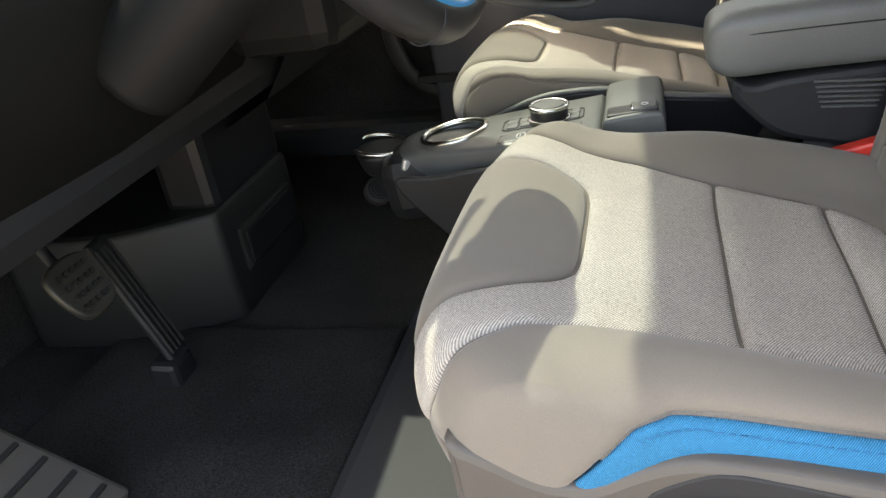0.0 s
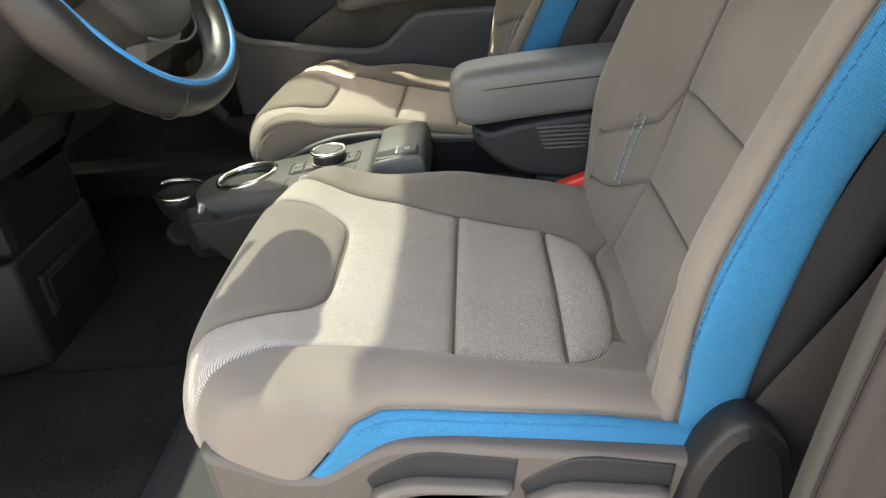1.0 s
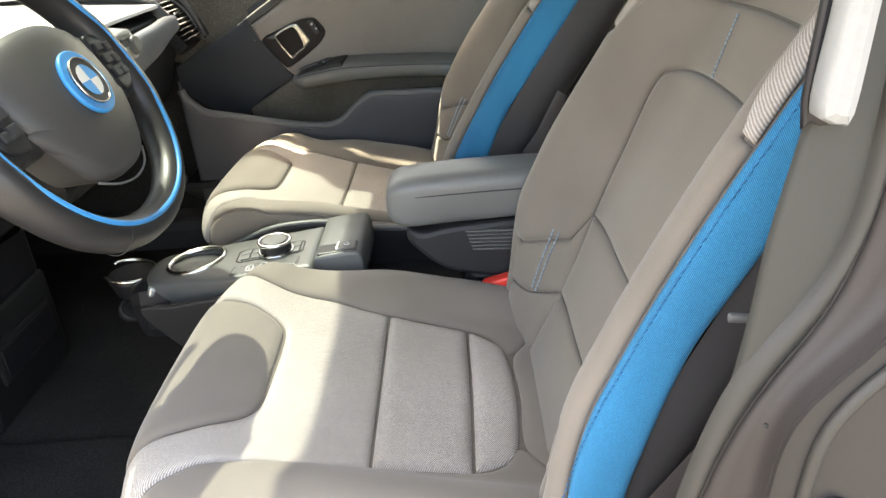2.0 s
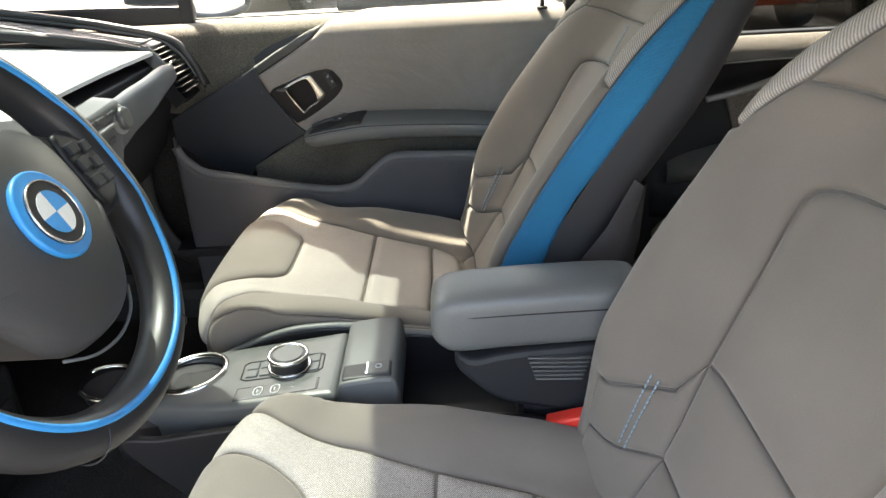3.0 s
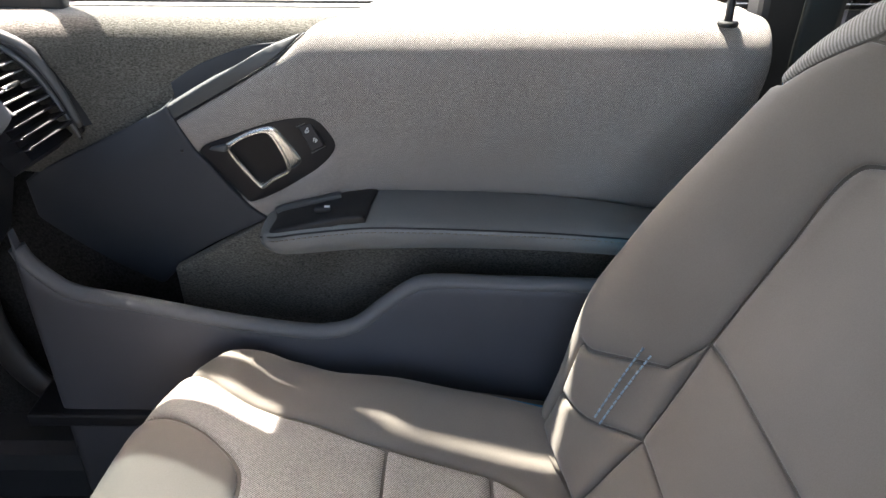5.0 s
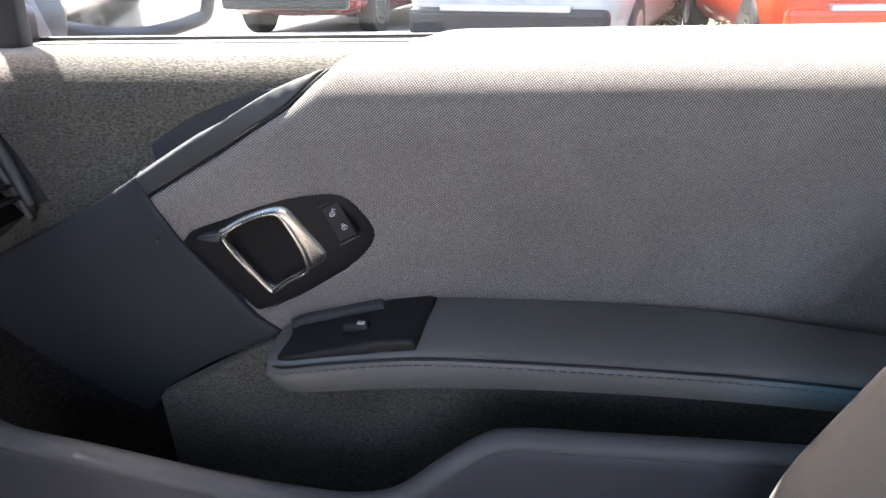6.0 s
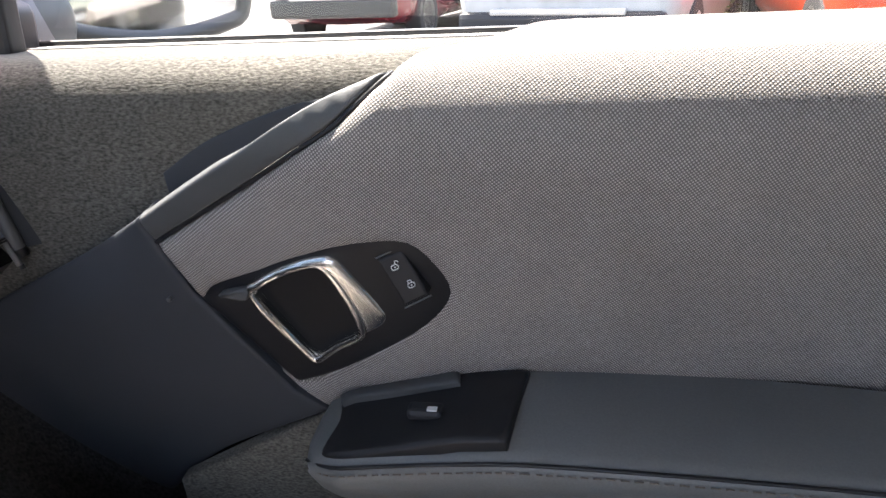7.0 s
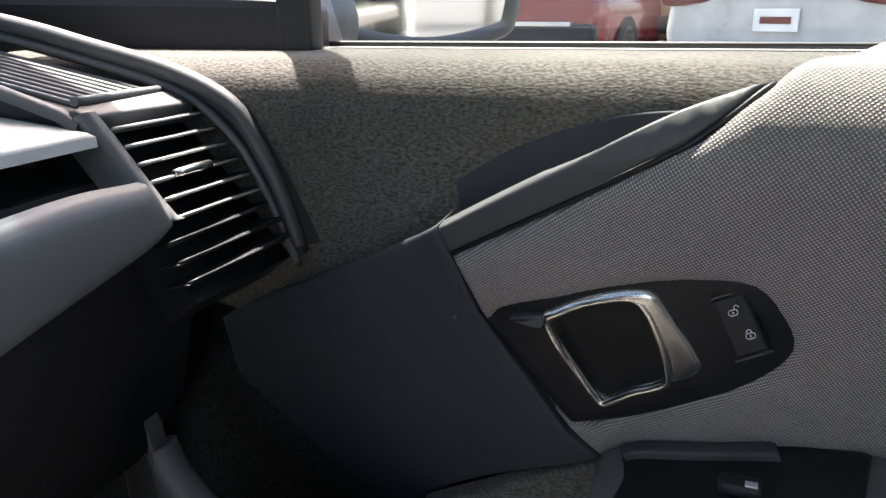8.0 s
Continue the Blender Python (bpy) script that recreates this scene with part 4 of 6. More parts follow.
part("pull_bar", tube([(0.59, 1.075, 0.983), (0.66, 1.075, 0.998), (0.74, 1.075, 1.022), (0.79, 1.080, 1.046)], [0.007, 0.008, 0.008, 0.006], 10), SILVER, rd, "satin metal pull bar")
part("lower_panel", panel([(0.42, 1.0, "c"), (0.60, 0.988, "c"), (0.64, 0.98), (0.69, 0.85, "c"), (1.10, 0.845, "c"), (1.10, 0.50, "c"), (0.30, 0.50, "c"), (0.30, 1.0, "c")], plain(lambda x, z: 1.118 + (1.0 - z) * 0.05 + 0 * x), 0.004, 0.012, 0.02, 0.03), DOORDARK, rd, "dark grained lower panel")
rows = []
for x, w, z in ((0.53, 0.02, 0.80), (0.56, 0.06, 0.815), (0.63, 0.085, 0.835), (0.75, 0.09, 0.850), (0.90, 0.09, 0.855), (1.08, 0.08, 0.85)):
    rows.append([(x, 1.13 + 0.09 * (1 if i == 0 else 0) * 0 - w * max(0, math.sin(a)) - 0.0, z + 0.032 * math.cos(a)) for i, a in enumerate(np.linspace(0, math.pi, 9))])
part("rear_armrest", grid(rows), LEATHER, rd, "dark padded armrest")
rows2 = [[(x, 1.13 - 0.05 * max(0, math.sin(a)) * k, z + 0.05 * math.cos(a)) for a in np.linspace(0, math.pi, 9)] for x, z, k in ((0.50, 0.74, 0.2), (0.58, 0.735, 0.8), (0.75, 0.735, 1), (1.05, 0.74, 1))]
part("lower_bulge", grid(rows2), DOORDARK, rd)
rw = part("rear_window", rbox((0.78, 1.205, 1.34), (0.70, 0.004, 0.50), 0, rot=(7, 0, 0)), REARGLASS, rd, "tinted rear side window")
part("window_seal", rbox((0.80, 1.180, 1.098), (0.76, 0.03, 0.014), 0.003), SEAL, rd)
part("door_back", rbox((0.72, 1.21, 0.77), (0.84, 0.05, 0.62), 0.01), DARK, rd)
gap = structure("pillar_gap", rbox((0.345, 1.185, 0.95), (0.10, 0.05, 0.60), 0.01), BLACK, "black gap between the two doors", "door frame")
belt = thing("seat_belt", (0.38, 1.12, 1.0), "grey seat belt hanging on the door edge", "seat belt")
part("webbing", tube([(0.34, 1.09, 1.40), (0.335, 1.09, 1.25), (0.335, 1.10, 1.10), (0.36, 1.12, 0.9)], 0.022, 8, flat=0.08, up=(0, 1, 0)), PILLAR, belt)

rs = thing("rear_seat", (0.75, 0.75, 0.50), "grey leather-edged rear bench cushion", "car seat")


def bench(x, y):
    u = np.asarray(x, float)
    f = np.clip((u - 0.40) / 0.12, 0, 1)
    z = 0.63 + 0.155 * np.sqrt(np.maximum(1 - (1 - f) ** 2, 0)) - 0.12 * np.clip(u - 0.52, 0, 1) - 0.03 * np.clip((np.abs(y - 0.66) - 0.16) / 0.1, 0, 1) ** 2
    return np.stack([u + 0.020, y, z], 1)


part("cushion_side", panel([(0.405, 0.46, "c"), (0.405, 0.88), (0.43, 0.93, "c"), (0.52, 0.90, "c"), (0.50, 0.46, "c")], bench, 0.008, 0.015), BENCH, rs)
part("cushion_top", panel([(0.504, 0.46, "c"), (0.524, 0.895, "c"), (0.62, 0.92), (0.98, 0.94, "c"), (0.98, 0.46, "c")], bench, 0.010, 0.02), BENCH, rs)
part("cushion_flank", panel([(0.435, 0.935, "c"), (0.525, 0.902, "c"), (0.62, 0.925), (0.98, 0.945, "c"), (0.98, 1.02, "c"), (0.5, 0.99)], bench, 0.008, 0.015), BENCH, rs)
part("bench_base", rbox((0.75, 0.36, 0.60), (0.55, 1.25, 0.18), 0.04), VINYL, rs)
part("bench_back", rbox((1.02, 0.36, 0.98), (0.14, 1.25, 0.62), 0.05, rot=(0, 20, 0)), TAUPE, rs)

# ---- centre console ----
con = thing("centre_console", (-0.2, 0.37, 0.50), "grey floating console tray with cup rings", "car console")
trayl = [(-0.445, 0.395), (-0.425, 0.335), (-0.36, 0.312), (-0.27, 0.292), (-0.13, 0.283, "c"), (-0.13, 0.444, "c"), (-0.27, 0.443), (-0.36, 0.441), (-0.425, 0.438)]


def tray_z(x, y):
    return np.stack([x, y, 0.803 + 0.13 * (np.asarray(x) + 0.2) + 0 * y], 1)


cup_c = (-0.355, 0.388)
ring_pts = lambda c, r, ry: [(c[0] + r * math.cos(a), c[1] + ry * math.sin(a)) for a in np.linspace(0, 2 * math.pi, 16, endpoint=False)]
part("tray", panel(trayl, tray_z, 0.008, 0.012, 0.05, 0.012, holes=[ring_pts(cup_c, 0.047, 0.044)]), TRAY, con, "satin grey tray")
part("cup_ring", tube([(x, y, 0.803 + 0.13 * (x + 0.2) + 0.008) for x, y in ring_pts(cup_c, 0.050, 0.047)], 0.005, 10, True, step=0.006), CHROME, con, "bright metal cup ring")
cw = grid([[(cup_c[0] + r * math.cos(a), cup_c[1] + r * math.sin(a) * 0.95, z) for a in np.linspace(0, 2 * math.pi, 28, endpoint=False)] for r, z in ((0.047, 0.782), (0.044, 0.73), (0.040, 0.705), (0.001, 0.704))], False, True)
part("cup_well", cw, BLACK, con)
hk = (-0.484, 0.402)
arc = [(hk[0] + 0.044 * math.cos(a), hk[1] + 0.044 * math.sin(a), 0.772 - 0.02 * math.cos(a) * 0.3) for a in np.linspace(radians(-140), radians(150), 14)]
part("open_cup_ring", tube(arc, 0.0035, 8, step=0.006), CHROME, con, "open metal cup hoop")
part("cup_holder", grid([[(hk[0] + r * math.cos(a), hk[1] + r * math.sin(a), z) for a in np.linspace(0, 2 * math.pi, 24, endpoint=False)] for r, z in ((0.041, 0.768), (0.040, 0.758), (0.033, 0.735), (0.028, 0.728), (0.001, 0.728))], False, True), BLACK, con, "black cup pocket")
part("socket_plug", disc((-0.510, 0.418, 0.684), 0.024, 0.02, (0.5, -0.6, 0.6), 28, 0.004), RUBBER, con, "ribbed round socket cover")
for r in (0.019, 0.014, 0.009):
    part("socket_ring", tube([tuple(Vector((-0.505, 0.412, 0.691)) + Vector((0.5, -0.6, 0.6)).to_track_quat("Z", "Y") @ Vector((r * math.cos(a), r * math.sin(a), 0.003))) for a in np.linspace(0, 2 * math.pi, 14, endpoint=False)], 0.0014, 6, True, step=0.004), DARK, con)
part("console_neck", rbox((-0.30, 0.375, 0.735), (0.34, 0.11, 0.11), 0.03, rot=(0, -6, 0)), BLACK, con)
part("clip", rbox((-0.415, 0.335, 0.762), (0.03, 0.014, 0.018), 0.004, rot=(0, 20, 30)), SILVER, con)
knob = part("control_knob", disc((-0.206, 0.366, 0.822), 0.027, 0.018, (0, 0, 1), 48, 0.003), RIM_LEATHER, con, "round control knob")
part("knob_ring", tube([(-0.206 + 0.0265 * math.cos(a), 0.366 + 0.0265 * math.sin(a), 0.830) for a in np.linspace(0, 2 * math.pi, 20, endpoint=False)], 0.003, 8, True, step=0.005), CHROME, knob, "bright knob rim")
part("knob_collar", disc((-0.206, 0.366, 0.812), 0.031, 0.006, (0, 0, 1), 48, 0.002), CHROME, knob)
part("knob_cap", disc((-0.206, 0.366, 0.8315), 0.021, 0.003, (0, 0, 1), 40, 0.001), TRAY, knob)
tray_top = lambda x: 0.811 + 0.13 * (x + 0.2)
for x, y, w, d in ((-0.2605, 0.3795, 0.017, 0.0165), (-0.2405, 0.3795, 0.017, 0.0165), (-0.2590, 0.3605, 0.017, 0.0165), (-0.2395, 0.3605, 0.017, 0.0165), (-0.1690, 0.3770, 0.013, 0.018), (-0.1685, 0.3560, 0.013, 0.018)):
    part("control_button", rbox((x, y, tray_top(x) + 0.0004), (w, d, 0.0045), 0.0015, rot=(0, -7.4, 0)), EPB, con)
part("mode_switch", rbox((-0.215, 0.3140, tray_top(-0.215) - 0.0006), (0.112, 0.027, 0.0030), 0.0012, rot=(0, -7.4, 0)), TRAY, con, "flat mode switch panel")
for x0, x1 in ((-0.2725, -0.1575),):
    part("switch_groove", tube([(x0, 0.3285, tray_top(x0), "c"), (x1, 0.3265, tray_top(x1), "c"), (x1, 0.3005, tray_top(x1), "c"), (x0, 0.3015, tray_top(x0), "c")], 0.0008, 5, True, step=0.02), BLACK, con)
for x in (-0.2405, -0.2165):
    z = tray_top(x) + 0.0012
    part("mode_symbol", tube([(x - 0.0050, 0.3065, z), (x - 0.0050, 0.3215, z), (x + 0.0045, 0.3215, z + 0.0008), (x + 0.0045, 0.3065, z + 0.0008)], 0.0009, 5, True, step=0.004), MARK, con)
    part("mode_symbol", tube([(x - 0.0012, 0.3105, z + 0.0002), (x - 0.0012, 0.3175, z + 0.0002)], 0.0009, 5), MARK, con)
frame_pts = [(-0.274, 0.352), (-0.276, 0.386), (-0.270, 0.392), (-0.165, 0.389), (-0.158, 0.384), (-0.157, 0.349), (-0.163, 0.343), (-0.266, 0.346)]
part("button_frame", tube([(x, y, tray_top(x) + 0.0004, "c") for x, y in frame_pts], 0.0011, 6, True, step=0.006), BLACK, con, "dark groove round the buttons")
blk = part("brake_block", prism([(-0.131, 0.800, "c"), (-0.127, 0.826), (-0.115, 0.833), (-0.065, 0.838), (-0.05, 0.832), (-0.045, 0.790, "c"), (-0.06, 0.765, "c"), (-0.13, 0.768, "c")], "y", 0.286, 0.450, 0.005), EPB, con, "grey parking brake block")
part("switch_slot", rbox((-0.089, 0.309, 0.8358), (0.066, 0.034, 0.005), 0.003, rot=(0, -5.5, 0)), BLACK, blk, "black recess of the brake switch")
bs = part("brake_switch", rbox((-0.0745, 0.309, 0.8390), (0.033, 0.028, 0.007), 0.002, rot=(0, -5.5, 0)), STRIP, blk, "grey parking brake switch")
part("switch_edge", rbox((-0.0885, 0.309, 0.8392), (0.0045, 0.027, 0.007), 0.0018, rot=(0, -5.5, 0)), CHROME, bs, "bright switch edge")
part("switch_symbol", tube([(-0.0735 + 0.0042 * math.cos(a), 0.309 + 0.0042 * math.sin(a), 0.8432) for a in np.linspace(0, 2 * math.pi, 10, endpoint=False)], 0.0007, 5, True, step=0.002), MARK, bs, "white parking brake symbol")
part("side_wall", tube([(-0.40, 0.452, 0.742), (-0.345, 0.455, 0.770), (-0.293, 0.457, 0.793), (-0.244, 0.458, 0.811), (-0.197, 0.459, 0.819), (-0.129, 0.459, 0.819), (-0.04, 0.459, 0.803), (0.2, 0.459, 0.785)], [0.004, 0.006, 0.0065, 0.007, 0.007, 0.007, 0.007, 0.007], 10, flat=0.6), EPB, con, "grey rim of the console wall")
part("wall_panel", prism([(-0.40, 0.738), (-0.345, 0.766), (-0.293, 0.789), (-0.244, 0.807), (-0.197, 0.815), (-0.129, 0.815), (-0.04, 0.799), (0.22, 0.78, "c"), (0.22, 0.60, "c"), (-0.30, 0.66, "c")], "y", 0.455, 0.462, 0.002), BLACK, con)
part("near_wall", prism([(-0.42, 0.755), (-0.36, 0.768), (-0.25, 0.782), (-0.13, 0.792), (0.0, 0.79), (0.22, 0.77, "c"), (0.22, 0.58, "c"), (-0.30, 0.62, "c")], "y", 0.268, 0.280, 0.003), BLACK, con, "black console side")
part("console_base", rbox((0.06, 0.375, 0.62), (0.50, 0.20, 0.22), 0.02), BLACK, con)

arm = thing("centre_armrest_box", (0.13, 0.32, 0.62), "charcoal leather armrest box between the seats", "armrest")
rows = []
for x, top, bot, w in ((0.0, 0.928, 0.902, 0.030), (0.003, 0.940, 0.892, 0.040), (0.014, 0.950, 0.880, 0.046), (0.035, 0.956, 0.874, 0.049), (0.10, 0.960, 0.878, 0.050), (0.20, 0.962, 0.882, 0.050), (0.250, 0.960, 0.886, 0.049), (0.264, 0.952, 0.894, 0.045), (0.270, 0.935, 0.905, 0.036)):
    zc, h = (top + bot) / 2, (top - bot) / 2
    rows.append([(x, 0.321 + w * math.copysign(abs(math.cos(a)) ** 0.45, math.cos(a)), zc + h * math.copysign(abs(math.sin(a)) ** 0.45, math.sin(a))) for a in np.linspace(0, 2 * math.pi, 36, endpoint=False)])
R = [spline(list(map(tuple, np.array(rows)[:, k])), each=5) for k in range(36)]
lid = part("lid", grid(np.array(R).transpose(1, 0, 2), False, True), LEATHER, arm, "charcoal leather padded lid")
part("lid_seam", tube([(0.012, 0.277, 0.928), (0.05, 0.2725, 0.930), (0.13, 0.2710, 0.933), (0.22, 0.2710, 0.935), (0.258, 0.276, 0.936)], 0.0010, 6), BLACK, lid)
box = part("armrest_box", prism([(0.030, 0.876, "c"), (0.055, 0.866), (0.10, 0.874), (0.25, 0.884, "c"), (0.255, 0.80), (0.235, 0.775), (0.10, 0.795), (0.045, 0.835), (0.028, 0.860)], "y", 0.277, 0.365, 0.008), DARK, arm, "black plastic box")
for k in range(6):
    part("vent_slat", rbox((0.160, 0.2755, 0.866 - 0.0062 * k), (0.080 - 0.004 * k, 0.006, 0.0026), 0.001, rot=(0, 2, 0)), TRAY, box)
part("armrest_stand", rbox((0.17, 0.32, 0.72), (0.12, 0.07, 0.16), 0.02), BLACK, arm)

bk = thing("seat_belt_buckle", (0.19, 0.25, 0.70), "black belt buckle with red release button", "seat belt buckle")
part("red_button", rbox((0.172, 0.250, 0.790), (0.064, 0.024, 0.016), 0.004, rot=(0, -20, -12)), RED, bk, "red release button")
part("buckle_body", rbox((0.215, 0.252, 0.772), (0.05, 0.028, 0.05), 0.006, rot=(0, -14, -12)), BLACK, bk)
part("stalk", rbox((0.215, 0.262, 0.73), (0.03, 0.012, 0.09), 0.003), BLACK, bk)
tag = thing("belt_tongue", (0.16, 0.31, 0.79), "pale plastic belt tag by the console", "belt tag")
part("tag_plate", rbox((0.165, 0.305, 0.800), (0.028, 0.010, 0.018), 0.003, rot=(0, 30, 0)), GLOSSWHITE, tag)
part("tag_stem", rbox((0.185, 0.305, 0.81), (0.026, 0.02, 0.05), 0.005), BLACK, tag)

# ---- steering wheel ----
wc, wr = Vector((-0.302, -0.010, 1.181)), 0.1655
axis = Vector((math.cos(radians(28)), 0, math.sin(radians(28))))
q = axis.to_track_quat("Z", "X")
ex, ey = Vector((0, 1, 0)), axis.cross(Vector((0, 1, 0))) * -1
ey = Vector((-math.sin(radians(28)), 0, math.cos(radians(28))))


def wheel_pt(r, a, h=0.0, sy=1.0):
    """Angle from three o'clock, towards the top."""
    return wc + ex * (r * math.cos(a)) + ey * (r * sy * math.sin(a)) + axis * h


st = thing("steering_wheel", wc, "black leather steering wheel with blue piping", "steering wheel")


full = 2 * math.pi
rows = []
for a in np.linspace(0, full, 120, endpoint=False):
    flat = 1 - 0.05 * max(0, -math.sin(a)) ** 4
    rad_a = 0.0180 * (1 + 0.12 * math.exp(-((abs(math.cos(a)) - 0.97) / 0.05) ** 2))
    c = wheel_pt(wr, a, 0, flat)
    out = (wheel_pt(wr + 0.01, a, 0, flat) - c).normalized()
    rows.append([tuple(c + out * (rad_a * math.cos(b)) + axis * (rad_a * 1.15 * math.sin(b))) for b in np.linspace(0, full, 16, endpoint=False)])
part("rim", grid(rows, True, True), RIM_LEATHER, st, "black leather rim")
pip = [tuple(wheel_pt(wr - 0.003, a, 0.0200, 1 - 0.05 * max(0, -math.sin(a)) ** 4)) for a in np.linspace(0, full, 60, endpoint=False)]
part("blue_piping", tube(pip, 0.0032, 8, True, step=0.008), BLUEPAINT, st, "bright blue piping")
for a in (radians(-28), radians(34), radians(146), radians(208), radians(-120), radians(-60)):
    c = wheel_pt(wr, a, 0)
    out = (wheel_pt(wr + 0.01, a) - c).normalized()
    part("rim_seam", tube([tuple(c + out * (0.0170 * math.cos(b)) + axis * (0.0194 * math.sin(b))) for b in np.linspace(0, full, 16, endpoint=False)], 0.0008, 5, True, step=0.004), DARK, st)
# hub
hubl = [(-0.098, 0.050), (-0.06, 0.066), (0.0, 0.072), (0.06, 0.066), (0.098, 0.050), (0.102, 0.0), (0.086, -0.045), (0.055, -0.088), (0.0, -0.100), (-0.055, -0.088), (-0.086, -0.045), (-0.102, 0.0)]


def hub_face(u, v):
    u, v = np.asarray(u, float), np.asarray(v, float)
    h = 0.030 - 2.2 * u * u - 2.0 * np.minimum(v, 0) ** 2 - 2.0 * np.maximum(v, 0) ** 2
    o = np.array(wc)
    return o + u[:, None] * np.array(ex) + v[:, None] * np.array(ey) + h[:, None] * np.array(axis)


hub = part("hub", panel(hubl, hub_face, 0.012, 0.025, 0.05, 0.010), HUBSKIN, st, "dark grey airbag cover")
part("hub_band", panel([(-0.100, -0.018), (-0.055, -0.022), (0.0, -0.055), (0.055, -0.022), (0.100, -0.018), (0.078, -0.052), (0.045, -0.088), (0.0, -0.097), (-0.045, -0.088), (-0.078, -0.052)], hub_face, 0.008, 0.012, 0.03, 0.010, lift=0.004), HUBSKIN, hub, "grey lower band")
bc = wc + ey * -0.004 + axis * 0.0425
part("badge_ring", disc(bc, 0.036, 0.006, axis, 48, 0.002), BLUEPAINT, hub, "bright blue badge ring")
part("badge_rim", disc(bc + axis * 0.002, 0.0265, 0.006, axis, 48, 0.002), BLACK, hub)
part("badge_rim_line", tube([tuple(bc + axis * 0.005 + ex * (0.026 * math.cos(a)) + ey * (0.026 * math.sin(a))) for a in np.linspace(0, full, 20, endpoint=False)], 0.0010, 6, True, step=0.004), CHROME, hub)
for k in range(4):
    fan = [bc + axis * 0.0056] + [bc + axis * 0.0056 + ex * (0.0175 * math.cos(a)) + ey * (0.0175 * math.sin(a)) for a in np.linspace(k * math.pi / 2, (k + 1) * math.pi / 2, 9)]
    bm = bmesh.new()
    f = bm.faces.new([bm.verts.new(p) for p in fan])
    r_ = bmesh.ops.extrude_face_region(bm, geom=[f])
    bmesh.ops.translate(bm, vec=-axis * 0.001, verts=[g for g in r_["geom"] if isinstance(g, bmesh.types.BMVert)])
    bmesh.ops.recalc_face_normals(bm, faces=bm.faces)
    part("badge_quarter", bm, (BLUEPAINT, GLOSSWHITE)[k % 2], hub)
for s in (-1, 1):
    sp = [(s * 0.085, 0.052), (s * 0.125, 0.044), (s * 0.153, 0.048, "c"), (s * 0.158, -0.010, "c"), (s * 0.145, -0.034), (s * 0.118, -0.038), (s * 0.080, -0.030)]
    fl = lambda u, v: np.array(wc) + np.asarray(u)[:, None] * np.array(ex) + np.asarray(v)[:, None] * np.array(ey) + (0.004 + 0 * np.asarray(u))[:, None] * np.array(axis)
    spoke = part("spoke", panel(sp, fl, 0.010, 0.012, 0.02, 0.010, flip=1), RIM_LEATHER, st, "black spoke with buttons")
    pad = part("button_pad", panel([(s * 0.108, 0.040), (s * 0.135, 0.036), (s * 0.150, 0.020), (s * 0.146, -0.018), (s * 0.125, -0.030), (s * 0.108, -0.022)], fl, 0.003, 0.004, 0.01, 0.008, lift=0.011), BLACK, spoke)
    for du, dv, w, h in ((0.119, 0.026, 0.018, 0.013), (0.138, 0.022, 0.014, 0.013), (0.119, 0.010, 0.018, 0.014), (0.137, 0.006, 0.014, 0.014), (0.119, -0.008, 0.018, 0.014), (0.136, -0.010, 0.014, 0.012)):
        cpt = wc + ex * (s * du) + ey * dv + axis * 0.019
        bm = rbox((0, 0, 0), (w * 0.9, h * 0.88, 0.006), 0.0015)
        mm = Matrix((ex, ey, axis)).transposed().to_4x4()
        bm.transform(Matrix.Translation(cpt) @ mm)
        part("button", bm, DARK, pad)
part("hub_trim", tube([tuple(wc + ex * u + ey * v + axis * h) for u, v, h in ((-0.060, -0.090, 0.012), (-0.035, -0.104, 0.016), (0.0, -0.110, 0.017), (0.035, -0.104, 0.016), (0.060, -0.090, 0.012))], 0.0014, 8), EPB, hub, "thin grey line under the airbag cover")
colm = thing("steering_column", (-0.42, 0, 1.08), "black steering column shroud with stalks", "steering column")
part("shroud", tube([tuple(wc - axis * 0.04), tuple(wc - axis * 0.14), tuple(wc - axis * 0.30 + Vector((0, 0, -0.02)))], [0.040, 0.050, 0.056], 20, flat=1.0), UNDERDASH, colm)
for s in (-1, 1):
    part("stalk", tube([tuple(wc - axis * 0.07 + ex * (0.04 * s)), tuple(wc - axis * 0.06 + ex * (0.12 * s) + ey * 0.01), tuple(wc - axis * 0.05 + ex * (0.17 * s) + ey * 0.015)], [0.008, 0.008, 0.011], 10), BLACK, colm)


# ---- dashboard ----
dash = thing("dashboard", (-0.7, 0.45, 0.95), "grey dashboard with pale top shelf and side vents", "dashboard")


def shelf(x, y):
    x, y = np.asarray(x, float), np.asarray(y, float)
    return np.stack([x, y, 1.147 + 0.02 * np.clip((-0.58 - x) / 0.3, 0, 1)], 1)


part("top_shelf", panel([(-0.565, 1.031, "c"), (-0.580, 0.85), (-0.583, 0.62), (-0.57, 0.45), (-0.545, 0.30), (-0.60, 0.25, "c"), (-0.95, 0.25, "c"), (-1.0, 0.7), (-0.97, 1.04, "c"), (-0.72, 1.040), (-0.60, 1.036)], shelf, 0.003, 0.006, 0.006, 0.03), DASHTOP, dash, "pale smooth top shelf")
# Black block put in for the shade beneath the overhanging shelf.
part("gap_shade_block", rbox((-0.640, 0.66, 1.085), (0.13, 0.78, 0.070), 0.004), UNDERDASH, dash)


